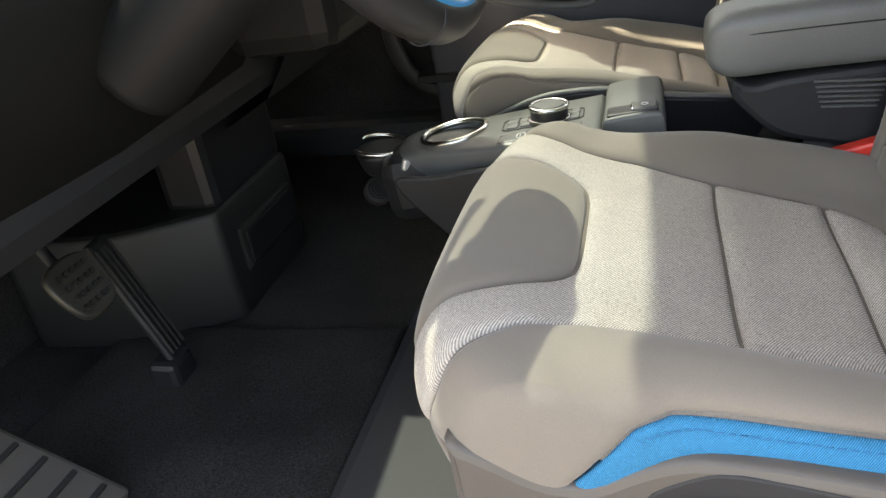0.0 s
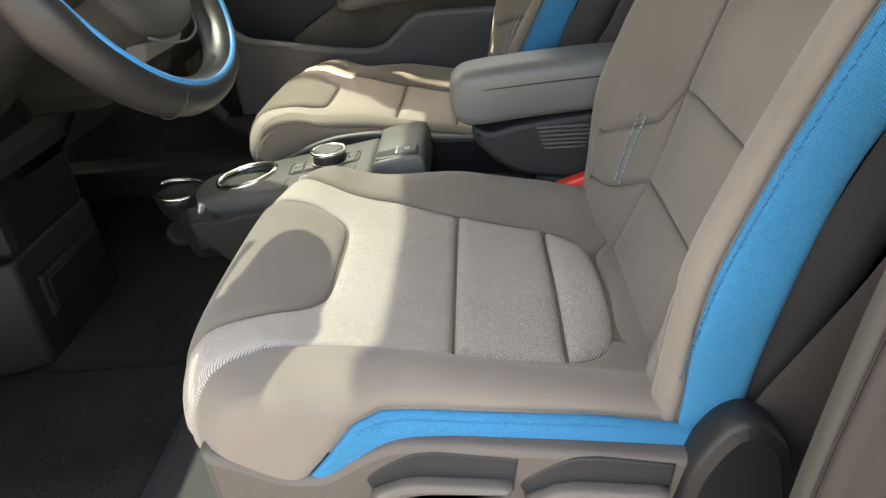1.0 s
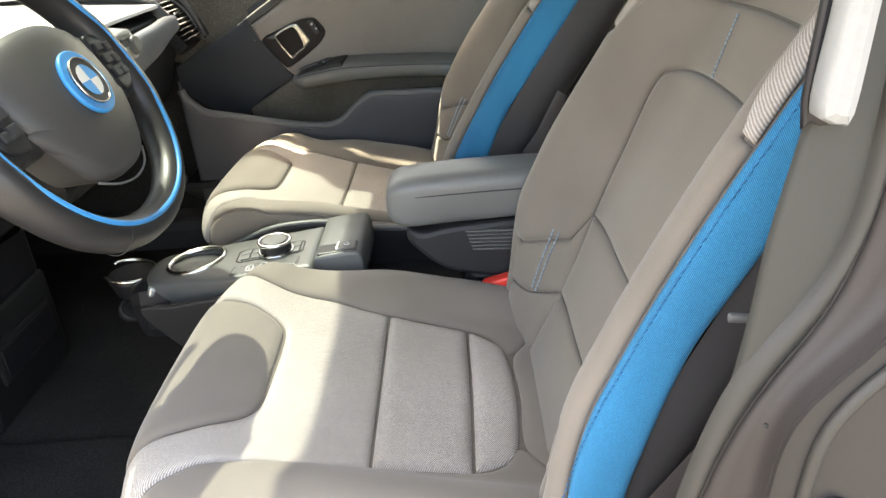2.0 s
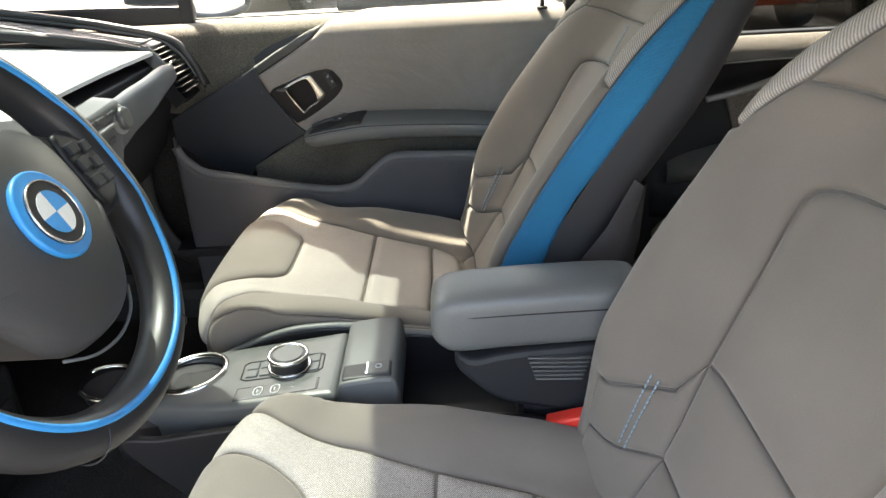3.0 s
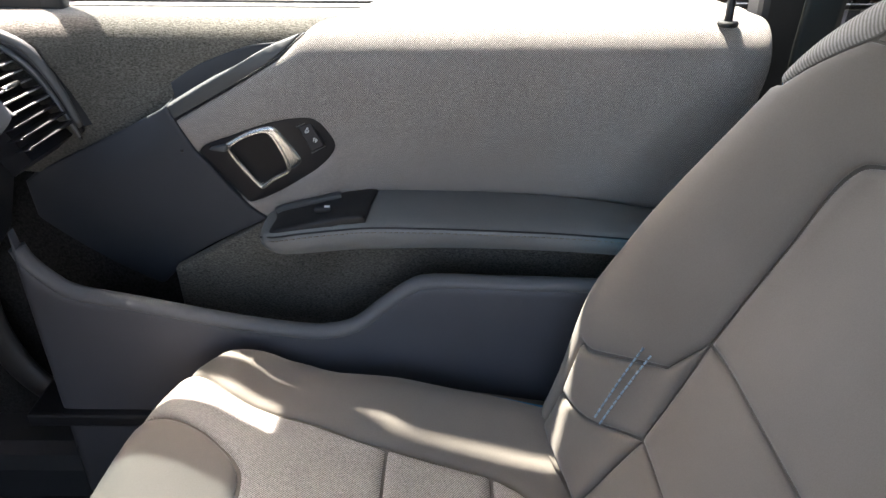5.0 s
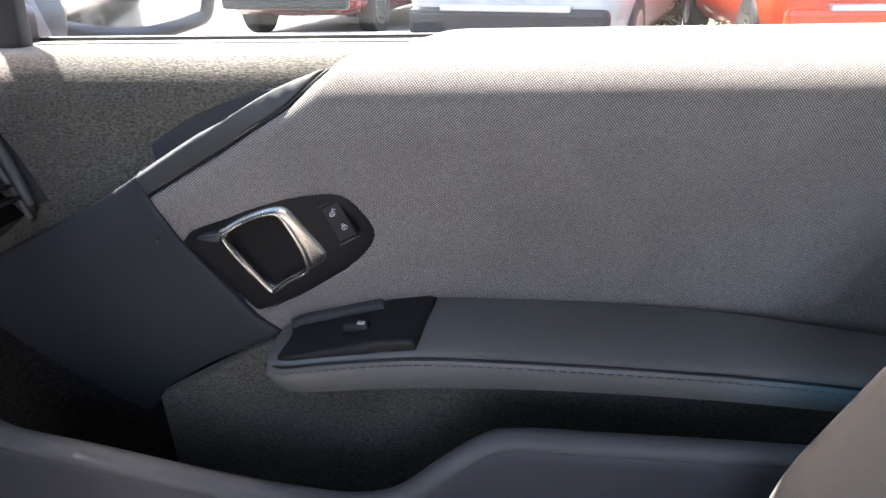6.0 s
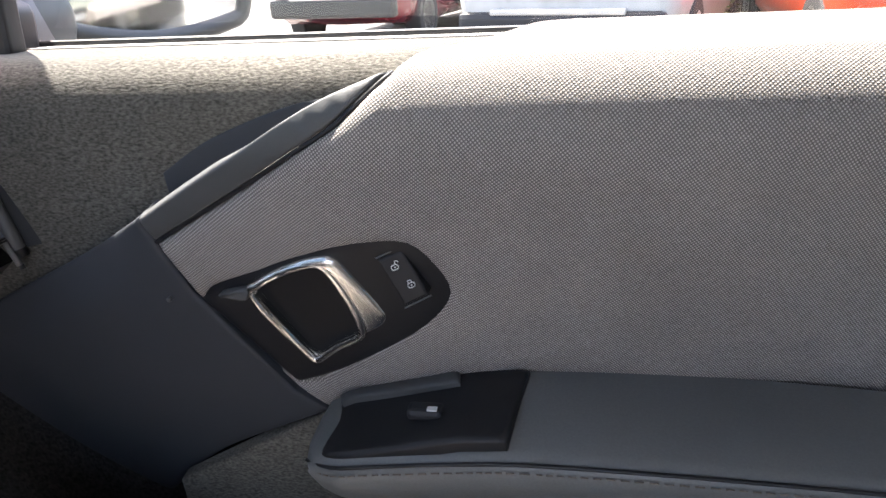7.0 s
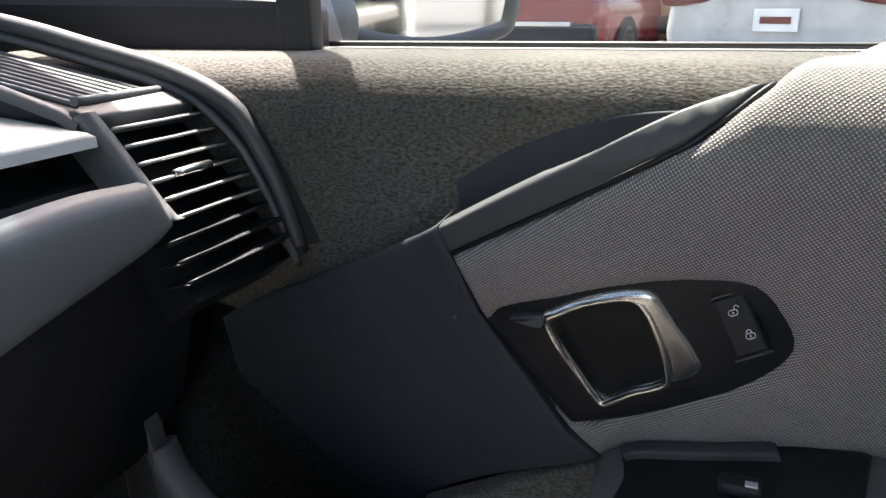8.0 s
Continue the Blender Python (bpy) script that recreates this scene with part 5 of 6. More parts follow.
def fascia(y, v):
    y, v = np.asarray(y, float), np.asarray(v, float)
    x = -0.548 + 0.014 * swell(1.02, 0.85, y) + 0.012 * np.clip((0.8 - y) / 0.4, 0, 1) + 0.012 * np.clip((y - 0.8) / 0.23, 0, 1) + 0.10 * (v - 1.09) - 3.5 * np.minimum(v - 1.02, 0) ** 2 * 0
    return np.stack([x, y, v], 1)


part("fascia", panel([(1.049, 1.094, "c"), (1.030, 1.122, "c"), (0.95, 1.126), (0.70, 1.118), (0.46, 1.115, "c"), (0.44, 0.985, "c"), (0.55, 1.0), (0.80, 1.045), (1.0, 1.078)], fascia, 0.010, 0.014, 0.006, 0.02), DASHGREY, dash, "light grey fascia panel")
part("lower_dash", grid([[(x, y, z) for y in np.linspace(0.40, 1.10, 8)] for x, z in ((-0.565, 1.075), (-0.575, 1.02), (-0.60, 0.94), (-0.66, 0.86), (-0.78, 0.80), (-0.95, 0.78))]), DARK, dash, "dark lower dashboard and glove box")
part("dash_body", rbox((-0.85, 0.36, 0.99), (0.42, 1.46, 0.24), 0.04), DARK, dash)
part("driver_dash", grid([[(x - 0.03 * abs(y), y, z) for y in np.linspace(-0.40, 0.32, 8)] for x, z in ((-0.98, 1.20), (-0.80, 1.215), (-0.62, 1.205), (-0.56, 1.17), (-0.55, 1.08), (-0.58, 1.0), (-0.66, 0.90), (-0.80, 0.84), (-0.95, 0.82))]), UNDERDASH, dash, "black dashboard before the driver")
# end vent: a sloping opening at the end of the dashboard
def vent_at(y, s):
    """The sloping face of the vent: s runs from its top (0) past its lowest bright slat (1)."""
    y, s = np.asarray(y, float), np.asarray(s, float)
    return np.stack([-0.573 + 0.044 * s + 0 * y, y, 1.154 - 0.057 * s - 0.04 * (y - 1.046)], 1)


vent = part("end_vent", panel([(1.030, -0.06, "c"), (1.128, -0.06, "c"), (1.140, 1.0), (1.142, 1.75, "c"), (1.040, 1.75, "c"), (1.044, 1.0)], lambda y, s: vent_at(y, s) - np.array([(0.022, 0, 0.008)]), 0.0, 0.01, 0.03, 0.03, flip=-1), BLACK, dash, "black end air vent")
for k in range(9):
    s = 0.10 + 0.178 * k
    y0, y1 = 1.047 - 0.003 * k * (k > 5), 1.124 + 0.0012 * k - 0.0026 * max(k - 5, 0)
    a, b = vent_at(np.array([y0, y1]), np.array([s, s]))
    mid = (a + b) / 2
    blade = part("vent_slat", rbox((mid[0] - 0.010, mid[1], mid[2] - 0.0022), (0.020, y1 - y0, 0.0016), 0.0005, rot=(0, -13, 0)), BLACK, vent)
    # Edges from the seventh down are black: shade on the lower slats as colour.
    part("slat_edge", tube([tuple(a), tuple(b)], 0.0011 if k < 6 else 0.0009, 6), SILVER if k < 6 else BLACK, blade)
ta, tb = vent_at(np.array([1.066, 1.100]), np.array([0.615, 0.615]))
part("vent_tab", tube([tuple(ta), tuple((ta + tb) / 2), tuple(tb)], [0.0026, 0.0032, 0.0030], 10), CHROME, vent, "bright vent tab")
part("vent_frame", grid([[tuple(p) for p in (vent_at(np.array([y, y, y + 0.003, y + 0.010, y + 0.0115]), np.full(5, s)) + np.array([(-0.02, -0.002, -0.012), (-0.004, 0, -0.001), (0.0, 0, 0.001), (0.001, 0, 0.001), (-0.006, 0.0005, -0.002)]))] for y, s in ((1.0325, -0.07), (1.0330, 0.0), (1.0335, 0.05), (1.0345, 0.4), (1.0350, 0.8), (1.0365, 0.97), (1.040, 1.02))]), EPB, dash, "grey vent surround")
# Taken darker than the surround: the shade on this plate is its colour.
part("vent_crest", panel([(-0.588, 1.036, "c"), (-0.594, 1.120, "c"), (-0.574, 1.124, "c"), (-0.576, 1.036, "c")], lambda x, y: np.stack([x, y, 1.1535 - 0.4 * (np.asarray(x) + 0.573) - 0.04 * (np.asarray(y) - 1.046)], 1), 0.002, 0.003, 0.012, 0.010), STRIP, dash, "grey plate over the vent")
part("grille_surround", grid([[(x, y - 0.008, z - 0.006), (x, y - 0.005, z - 0.001), (x, y, z), (x, y + 0.004, z - 0.004)] for x, y, z in ((-0.578, 1.0365, 1.1545), (-0.594, 1.038, 1.1605), (-0.65, 1.039, 1.1745), (-0.75, 1.036, 1.192), (-0.93, 1.03, 1.215))]), STRIP, dash, "grey edge beside the grille")
outer = [(-0.95, 1.240), (-0.745, 1.208), (-0.664, 1.191), (-0.591, 1.175), (-0.546, 1.158), (-0.529, 1.135), (-0.513, 1.102), (-0.500, 1.060)]
inner = [(-0.95, 1.222), (-0.750, 1.191), (-0.643, 1.170), (-0.581, 1.152), (-0.551, 1.127), (-0.535, 1.106), (-0.520, 1.075), (-0.505, 1.040)]
for w, rad, dy, mt in ((0.16, 0.0062, 0.0, STRIP), (0.55, 0.0055, 0.005, BLACK), (0.80, 0.0034, 0.0, EPB), (1.0, 0.0028, 0.003, DARK)):
    part("outer_rim", tube([(a[0] + (b[0] - a[0]) * w, 1.127 + dy, a[1] + (b[1] - a[1]) * w) for a, b in zip(outer, inner)], [rad * 1.3, rad * 1.2, rad, rad, rad, rad, rad * 0.9, rad * 0.7], 12), mt, dash, "dark outer rim")
# Dark sheet standing in for the shadow between dashboard end and door.
part("dash_end_shade", grid([[(x + 0.000, 1.132, z - 0.004), (x + dx * 0.5, 1.141, z - 0.004), (x + dx, 1.160, z - 0.010)] for (x, z), dx in zip(outer, (0.0, 0.0, 0.0, 0.0, 0.004, 0.010, 0.020, 0.026))]), DARK, dash, "dark dashboard end filling the shadow gap by the door")


def slope(x, y):
    return np.stack([x, y, 1.162 + 0.175 * (-0.594 - np.asarray(x)) - 0.05 * (np.asarray(y) - 1.08)], 1)


gr = part("defrost_grille", panel([(-0.590, 1.044, "c"), (-0.595, 1.116, "c"), (-0.72, 1.116), (-0.93, 1.115, "c"), (-0.93, 1.03, "c"), (-0.72, 1.040)], lambda x, y: slope(x, y) - np.array([(0, 0, 0.006)]), 0.0, 0.005, 0.02, 0.02), BLACK, dash, "slotted demister grille")
for k in range(9):
    y = 1.046 + 0.0086 * k
    pts = slope(np.array([-0.592, -0.66, -0.75, -0.92]), np.array([y, y, y - 0.002 * (8 - k) / 8, y - 0.006 * (8 - k) / 8])) + np.array([(0, 0, -0.002)])
    part("grille_slat", tube([tuple(p) for p in pts], 0.0019, 6), EPB, gr)
part("grille_end", tube([(-0.590, 1.042, 1.164), (-0.595, 1.118, 1.161)], 0.003, 8), EPB, gr)
for k in range(4):
    part("airbag_mark", rbox((-0.5445 + 0.0005 * k, 1.0815 + 0.005 * k, 1.062 - 0.0004 * k), (0.002, 0.0030, 0.0045 - 0.0006 * k), 0), MARK, dash, "small pale printed mark")
def stack_face(y, z):
    """The leaning face of the centre stack."""
    y, z = np.asarray(y, float), np.asarray(z, float)
    return np.stack([-0.396 - 0.19 * (1.19 - z) - 2.0 * np.maximum(y - 0.40, 0) ** 2, y, z], 1)


on_stack = lambda y, z, d=0.0: Vector((stack_face([y], [z])[0][0] + d, y, z))
cl = part("climate_panel", panel([(0.295, 1.181, "c"), (0.36, 1.182), (0.44, 1.183), (0.470, 1.168), (0.478, 1.13), (0.470, 1.07), (0.462, 1.03), (0.445, 1.01), (0.295, 1.01, "c")], stack_face, 0.006, 0.012, 0.025, 0.012), DASHGREY, dash, "light grey centre stack panel")
part("volume_ring", disc(on_stack(0.437, 1.158, 0.008), 0.0205, 0.006, (1, 0, 0.19), 36, 0.002), SILVER, cl, "silver ring of the round knob")
kn = part("volume_knob", disc(on_stack(0.437, 1.158, 0.013), 0.0150, 0.014, (1, 0, 0.19), 32, 0.003), TRAY, cl, "round grey knob")
part("slot_bar", tube([tuple(on_stack(y, 1.158, 0.008)) for y in (0.305, 0.36, 0.415)], 0.0034, 8), SILVER, cl, "long silver slot bar")
for k in range(4):
    part("climate_key", rbox(on_stack(0.315 + 0.030 * k, 1.172, 0.0055), (0.005, 0.024, 0.006), 0.0015, rot=(0, 10, 0)), EPB, cl)
    part("climate_key", rbox(on_stack(0.318 + 0.030 * k, 1.136, 0.0055), (0.005, 0.022, 0.010), 0.0015, rot=(0, 10, 0)), EPB if k % 2 else TRAY, cl)
cv = part("centre_vent", panel([(0.315, 1.118, "c"), (0.430, 1.118, "c"), (0.440, 1.085), (0.425, 1.040, "c"), (0.315, 1.040, "c")], lambda y, z: stack_face(y, z) + np.array([(0.0045, 0, 0)]), 0.001, 0.003, 0.002, 0.02), BLACK, cl, "black centre air vent")
for k in range(4):
    part("vent_slat", rbox(on_stack(0.374, 1.104 - 0.0165 * k, 0.007), (0.010, 0.106 - 0.004 * k, 0.003), 0.001, rot=(0, -14, 0)), EPB, cv)
part("vent_tab", rbox(on_stack(0.385, 1.0710, 0.013), (0.010, 0.024, 0.006), 0.002), SILVER, cv, "bright vent tab")
part("centre_tower", rbox((-0.53, 0.35, 1.06), (0.16, 0.25, 0.20), 0.03), UNDERDASH, dash)

# ---- footwell ----
Z0 = 0.50
structure("floor", grid([[(x, y, Z0 + 0.004 * math.sin(9 * x + 5 * y)) for y in np.linspace(-0.40, 1.12, 24)] for x in np.linspace(-1.25, 1.2, 40)]), CARPET, "dark carpeted car floor", "floor")
mat_ = thing("floor_mat", (-0.65, 0, Z0), "worn dark carpet mat in the driver footwell", "floor mat")
part("mat", panel([(-0.95, -0.20), (-0.92, -0.26), (-0.50, -0.27), (-0.45, -0.24), (-0.45, 0.22), (-0.50, 0.27), (-0.92, 0.25), (-0.95, 0.20)], lambda x, y: np.stack([x, y, Z0 + 0.006 + 0.05 * np.maximum(-0.80 - np.asarray(x), 0) + 0.003 * np.sin(14 * np.asarray(x) + 3 * np.asarray(y))], 1), 0.006, 0.008, 0.006, 0.03), CARPET, mat_)
structure("seat_platform", rbox((0.0, 0.36, 0.52), (0.84, 1.40, 0.10), 0.02), DARK, "dark raised platform under the front seats", "platform")
structure("bulkhead", rbox((-1.20, 0.36, 0.70), (0.10, 1.56, 0.60), 0.03), CARPET, "dark carpeted bulkhead", "bulkhead")
bx = thing("footwell_box", (-0.85, 0.43, Z0), "grey moulded box with a pocket under the dashboard", "storage box")
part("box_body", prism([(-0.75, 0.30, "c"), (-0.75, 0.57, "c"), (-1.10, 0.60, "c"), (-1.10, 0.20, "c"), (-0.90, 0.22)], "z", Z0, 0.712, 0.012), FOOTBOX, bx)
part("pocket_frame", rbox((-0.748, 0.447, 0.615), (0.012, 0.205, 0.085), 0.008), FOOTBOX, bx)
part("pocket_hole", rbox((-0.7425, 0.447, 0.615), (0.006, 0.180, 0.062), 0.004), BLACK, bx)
part("box_upright", rbox((-0.80, 0.44, 0.80), (0.10, 0.26, 0.20), 0.02), BLACK, bx)
ac = thing("accelerator_pedal", (-0.80, 0.13, Z0), "long ribbed black accelerator pedal", "pedal")
m_ac = Matrix.Translation((-0.812, 0.137, 0.648)) @ Euler((radians(-8), radians(70), 0)).to_matrix().to_4x4()
bm = rbox((0, 0, 0), (0.215, 0.050, 0.014), 0.006)
bm.transform(m_ac)
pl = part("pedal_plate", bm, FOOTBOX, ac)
for k in range(4):
    bm = rbox((0, -0.018 + 0.012 * k, 0.009), (0.19, 0.004, 0.005), 0.0015)
    bm.transform(m_ac)
    part("rib", bm, RUBBER, pl)
part("pedal_foot", rbox((-0.785, 0.125, 0.53), (0.05, 0.055, 0.05), 0.01), BLACK, ac)
br = thing("brake_pedal", (-0.79, 0.03, 0.72), "brake pedal with a studded metal pad", "pedal")
m_br = Matrix.Translation((-0.79, 0.030, 0.738)) @ Euler((radians(-6), radians(60), 0)).to_matrix().to_4x4()
bm = prism([(-0.036, -0.040), (-0.036, 0.040), (0.036, 0.033), (0.036, -0.033)], "z", -0.006, 0.006, 0.004)
bm.transform(m_br)
pp = part("pedal_pad", bm, METALPEDAL, br, "studded metal pad")
for i in range(4):
    for j in range(5):
        bm = disc((-0.024 + 0.016 * i, -0.026 + 0.013 * j, 0.008), 0.0042, 0.005, (0, 0, 1), 10, 0.001)
        bm.transform(m_br)
        part("stud", bm, RUBBER, pp)
part("pedal_arm", tube([(-0.80, 0.035, 0.72), (-0.86, 0.05, 0.80), (-0.92, 0.05, 0.95)], 0.009, 8), BLACK, br)
fr = thing("foot_rest", (-0.85, -0.20, Z0), "grey ribbed foot rest", "foot rest")
m_fr = Matrix.Translation((-0.80, -0.165, 0.575)) @ Euler((0, radians(30), 0)).to_matrix().to_4x4()
bm = rbox((0, 0, 0), (0.22, 0.11, 0.02), 0.008)
bm.transform(m_fr)
pl = part("rest_plate", bm, SHELL, fr)
for k in range(5):
    bm = rbox((-0.08 + 0.04 * k, 0, 0.011), (0.008, 0.085, 0.005), 0.002)
    bm.transform(m_fr)
    part("rib", bm, RUBBER, pl)
for s, y in ((-1, -0.42), (1, 1.14)):
    structure("sill_" + ("driver" if s < 0 else "passenger"), rbox((-0.05, y, 0.48), (2.4, 0.12, 0.20), 0.03), DARK, "dark plastic door sill", "door sill")

# Unseen block added to stop sun leaking between dashboard and bulkhead.
structure("sun_leak_filler", rbox((-1.12, 0.36, 1.06), (0.18, 1.56, 0.20), 0.02), DARK, "unseen dark filler against sun leaking under the windscreen", "trim")
structure("door_jamb", tube([(-0.60, 1.135, 1.02), (-0.655, 1.130, 0.95), (-0.682, 1.125, 0.86), (-0.678, 1.122, 0.76), (-0.640, 1.120, 0.68), (-0.565, 1.120, 0.63), (-0.40, 1.12, 0.60)], [0.014, 0.020, 0.022, 0.022, 0.020, 0.018, 0.016], 12, flat=0.5, up=(0, 1, 0)), JAMB, "dark brown-grey seal along the front door opening", "door frame")
structure("kick_panel", rbox((-0.80, 1.185, 0.82), (0.90, 0.03, 0.68), 0.01), CARPET, "dark side of the passenger footwell", "wall")

# ---- rear door edge on the driver's side ----
pil = thing("coach_door_edge", (0.45, -0.40, 0.5), "grey edge of the rear side door by the driver seat", "car door")


PANEL_LINE = [(0.50, 0.225), (0.88, 0.262), (1.0, 0.275), (1.068, 0.284), (1.114, 0.290), (1.158, 0.293), (1.231, 0.306), (1.32, 0.315), (1.62, 0.36)]
SEAL_IN = [(0.50, 0.19), (0.75, 0.216), (0.88, 0.238), (0.972, 0.256), (1.034, 0.271), (1.08, 0.289), (1.107, 0.309), (1.130, 0.328), (1.173, 0.341), (1.212, 0.343), (1.35, 0.345), (1.62, 0.36)]
SEAL_OUT = [(0.50, 0.20), (0.75, 0.227), (0.88, 0.249), (0.975, 0.270), (1.02, 0.283), (1.062, 0.302), (1.083, 0.315), (1.113, 0.334), (1.166, 0.348), (1.212, 0.352), (1.35, 0.356), (1.62, 0.372)]
BROWN_OUT = [(0.50, 0.235), (0.75, 0.262), (0.88, 0.285), (0.99, 0.300), (1.035, 0.303), (1.063, 0.312), (1.086, 0.331), (1.107, 0.355), (1.15, 0.374), (1.20, 0.385), (1.35, 0.392), (1.62, 0.41)]


def edge_at(line, z):
    zz = np.linspace(0.50, 1.62, 200)
    raw = np.interp(zz, [p[0] for p in line], [p[1] for p in line])
    soft = np.convolve(np.pad(raw, 4, mode="edge"), np.ones(9) / 9, mode="valid")
    return float(np.interp(z, zz, soft))


zs = np.linspace(0.52, 1.60, 72)
part("inner_trim", grid([[(edge_at(PANEL_LINE, z) + dx, y, z) for dx, y in ((0.05, -0.345), (0.006, -0.386), (0.0, -0.394), (0.006, -0.398), (0.05, -0.396), (0.12, -0.394))] for z in zs]), PILLAR, pil, "olive-grey inner trim of the door")
rows = []
for z in zs:
    a, b = edge_at(SEAL_IN, z), edge_at(SEAL_OUT, z)
    w = max(b - a, 0.010) + 0.002
    rows.append([(a - 0.001 + w * k, -0.396 - 0.009 * math.sin(math.pi * k) ** 0.7, z) for k in np.linspace(0, 1, 9)])
part("door_seal", grid(rows), DOORSEAL, pil, "soft grey rubber door seal")
part("seal_groove", tube([(edge_at(SEAL_OUT, z) + 0.001, -0.3985, z) for z in zs], 0.0018, 6), BLACK, pil)
rows = []
for z in zs:
    a, b = edge_at(SEAL_OUT, z) + 0.001, edge_at(BROWN_OUT, z)
    rows.append([(a + (b - a) * k, y, z) for k, y in ((0, -0.397), (0.1, -0.4035), (0.5, -0.406), (0.85, -0.408), (1.0, -0.416), (1.04, -0.430))])
part("door_edge", grid(rows), PILLAR2, pil, "brown-grey painted door edge")
part("latch_face", grid([[(edge_at(BROWN_OUT, z) + dx, y, z) for dx, y in ((0.0, -0.426), (0.012, -0.428), (0.05, -0.430), (0.15, -0.436), (0.40, -0.45), (0.70, -0.46))] for z in zs]), LATCHFACE, pil, "charcoal latch face")
part("edge_bead", tube([(edge_at(BROWN_OUT, z) + 0.022, -0.430, z) for z in np.linspace(0.60, 1.10, 40)], 0.0045, 8), DOORSEAL, pil, "raised bead")
part("edge_plug", rbox((0.312, -0.4085, 1.035), (0.022, 0.003, 0.003), 0.001, rot=(0, 12, 0)), DOORSEAL, pil)
stop = part("bump_stop", disc((0.342, -0.430, 0.985), 0.0105, 0.016, (-0.3, -1, 0.1), 28, 0.004), BLACK, pil, "round black rubber stop")
part("stop_screw", disc((0.3395, -0.4385, 0.986), 0.0045, 0.003, (-0.3, -1, 0.1), 16, 0.001), DARK, stop)
latch = part("latch", prism([(0.318, 0.870), (0.314, 0.905), (0.322, 0.922), (0.338, 0.926), (0.352, 0.915), (0.362, 0.885), (0.362, 0.82), (0.320, 0.82)], "y", -0.436, -0.424, 0.003), SILVER, pil, "pale metal door latch")
part("latch_screw", disc((0.338, -0.437, 0.893), 0.0075, 0.004, (0, -1, 0), 20, 0.0015), CHROME, latch)
part("latch_lever", tube([(0.283, -0.430, 0.902), (0.290, -0.432, 0.893), (0.303, -0.432, 0.890), (0.322, -0.430, 0.888)], [0.0045, 0.005, 0.0045, 0.004], 8), GLOSSWHITE, pil)
part("belt_guide", prism([(0.301, 1.246), (0.304, 1.237), (0.313, 1.234), (0.319, 1.240), (0.323, 1.30), (0.330, 1.40, "c"), (0.312, 1.40, "c"), (0.306, 1.30)], "y", -0.422, -0.400, 0.006), GUIDE, pil, "glossy pale belt guide")
# Black plate behind the guide, put in as its shadow on the trim.
part("guide_shadow", prism([(0.300, 1.243), (0.306, 1.231), (0.316, 1.229), (0.324, 1.238), (0.328, 1.30), (0.334, 1.40, "c"), (0.310, 1.40, "c")], "y", -0.402, -0.396, 0.002), BLACK, pil)
part("guide_clip", disc((0.305, -0.345, 1.077), 0.0035, 0.016, (-1, 0.2, 0), 14, 0.001), STRIP, pil)

# ---- body shell that closes the car; unseen roof edges placed to bound the sun ----
structure("roof", grid([[(x, y, 1.70 - 0.05 * ((x - 0.5) / 1.0) ** 2 - 0.06 * ((y - 0.36) / 0.8) ** 2) for y in np.linspace(-0.42, 1.14, 14)] for x in np.linspace(-0.36, 1.6, 20)]), HEADLINER, "pale cloth roof lining", "roof")
structure("rear_wall", rbox((1.60, 0.36, 1.0), (0.06, 1.7, 1.3), 0.02), HEADLINER, "pale rear end of the cabin", "wall")
structure("front_cowl", rbox((-1.22, 0.36, 1.10), (0.12, 1.60, 0.22), 0.03), DARK, "dark base of the windscreen", "cowl")
for s, y in ((-1, -0.36), (1, 1.13)):
    structure("roof_pillar_" + ("driver" if s < 0 else "passenger"), tube([(-1.15, y + 0.06 * s, 1.18), (-0.85, y + 0.04 * s, 1.42), (-0.36, y, 1.66)], 0.045, 12), BLACK, "black windscreen pillar", "pillar")
    structure("roof_rail_" + ("driver" if s < 0 else "passenger"), tube([(-0.36, y, 1.66), (0.5, y + 0.03 * s, 1.66), (1.6, y, 1.60)], 0.05, 12), HEADLINER, "roof rail above the doors", "rail")
# Out of view; hangs lower than a roof edge to block side sun.
structure("shading_header", prism([(1.118, 1.435, "c"), (1.165, 1.440, "c"), (1.170, 1.60), (1.130, 1.69, "c"), (1.060, 1.68, "c")], "x", -0.46, 1.56, 0.008), HEADLINER, "unseen pale roof edge set low to keep sun off the seats", "rail")
structure("rear_post", rbox((1.25, 1.17, 1.35), (0.5, 0.05, 0.6), 0.02), DARK, "dark rear side of the cabin", "pillar")
structure("quarter_block", prism([(-1.10, 1.166, "c"), (-0.545, 1.172, "c"), (-0.545, 1.212), (-0.58, 1.218, "c"), (-0.72, 1.222), (-1.10, 1.23, "c")], "y", 1.200, 1.262, 0.008), BLACK, "black sill of the small front quarter window", "trim")
structure("windscreen", grid([[(x, y, z + 0.03 * math.sin((y + 0.36) / 1.44 * math.pi)) for y in np.linspace(-0.40, 1.12, 10)] for x, z in ((-1.20, 1.20), (-0.93, 1.385), (-0.66, 1.54), (-0.36, 1.655))]), WINDSCREEN, "unseen windscreen tinted dark to dim the sun", "window")
structure("front_wing", rbox((-1.10, 1.25, 0.85), (0.80, 0.06, 0.62), 0.02), DARK, "outer body beside the footwell", "wall")

# ---- car park ----
structure("ground", grid([[(x, y, 0.10) for y in np.linspace(-300, 300, 13)] for x in np.linspace(-300, 300, 13)]), ASPHALT, "sunlit grey asphalt car park", "ground")


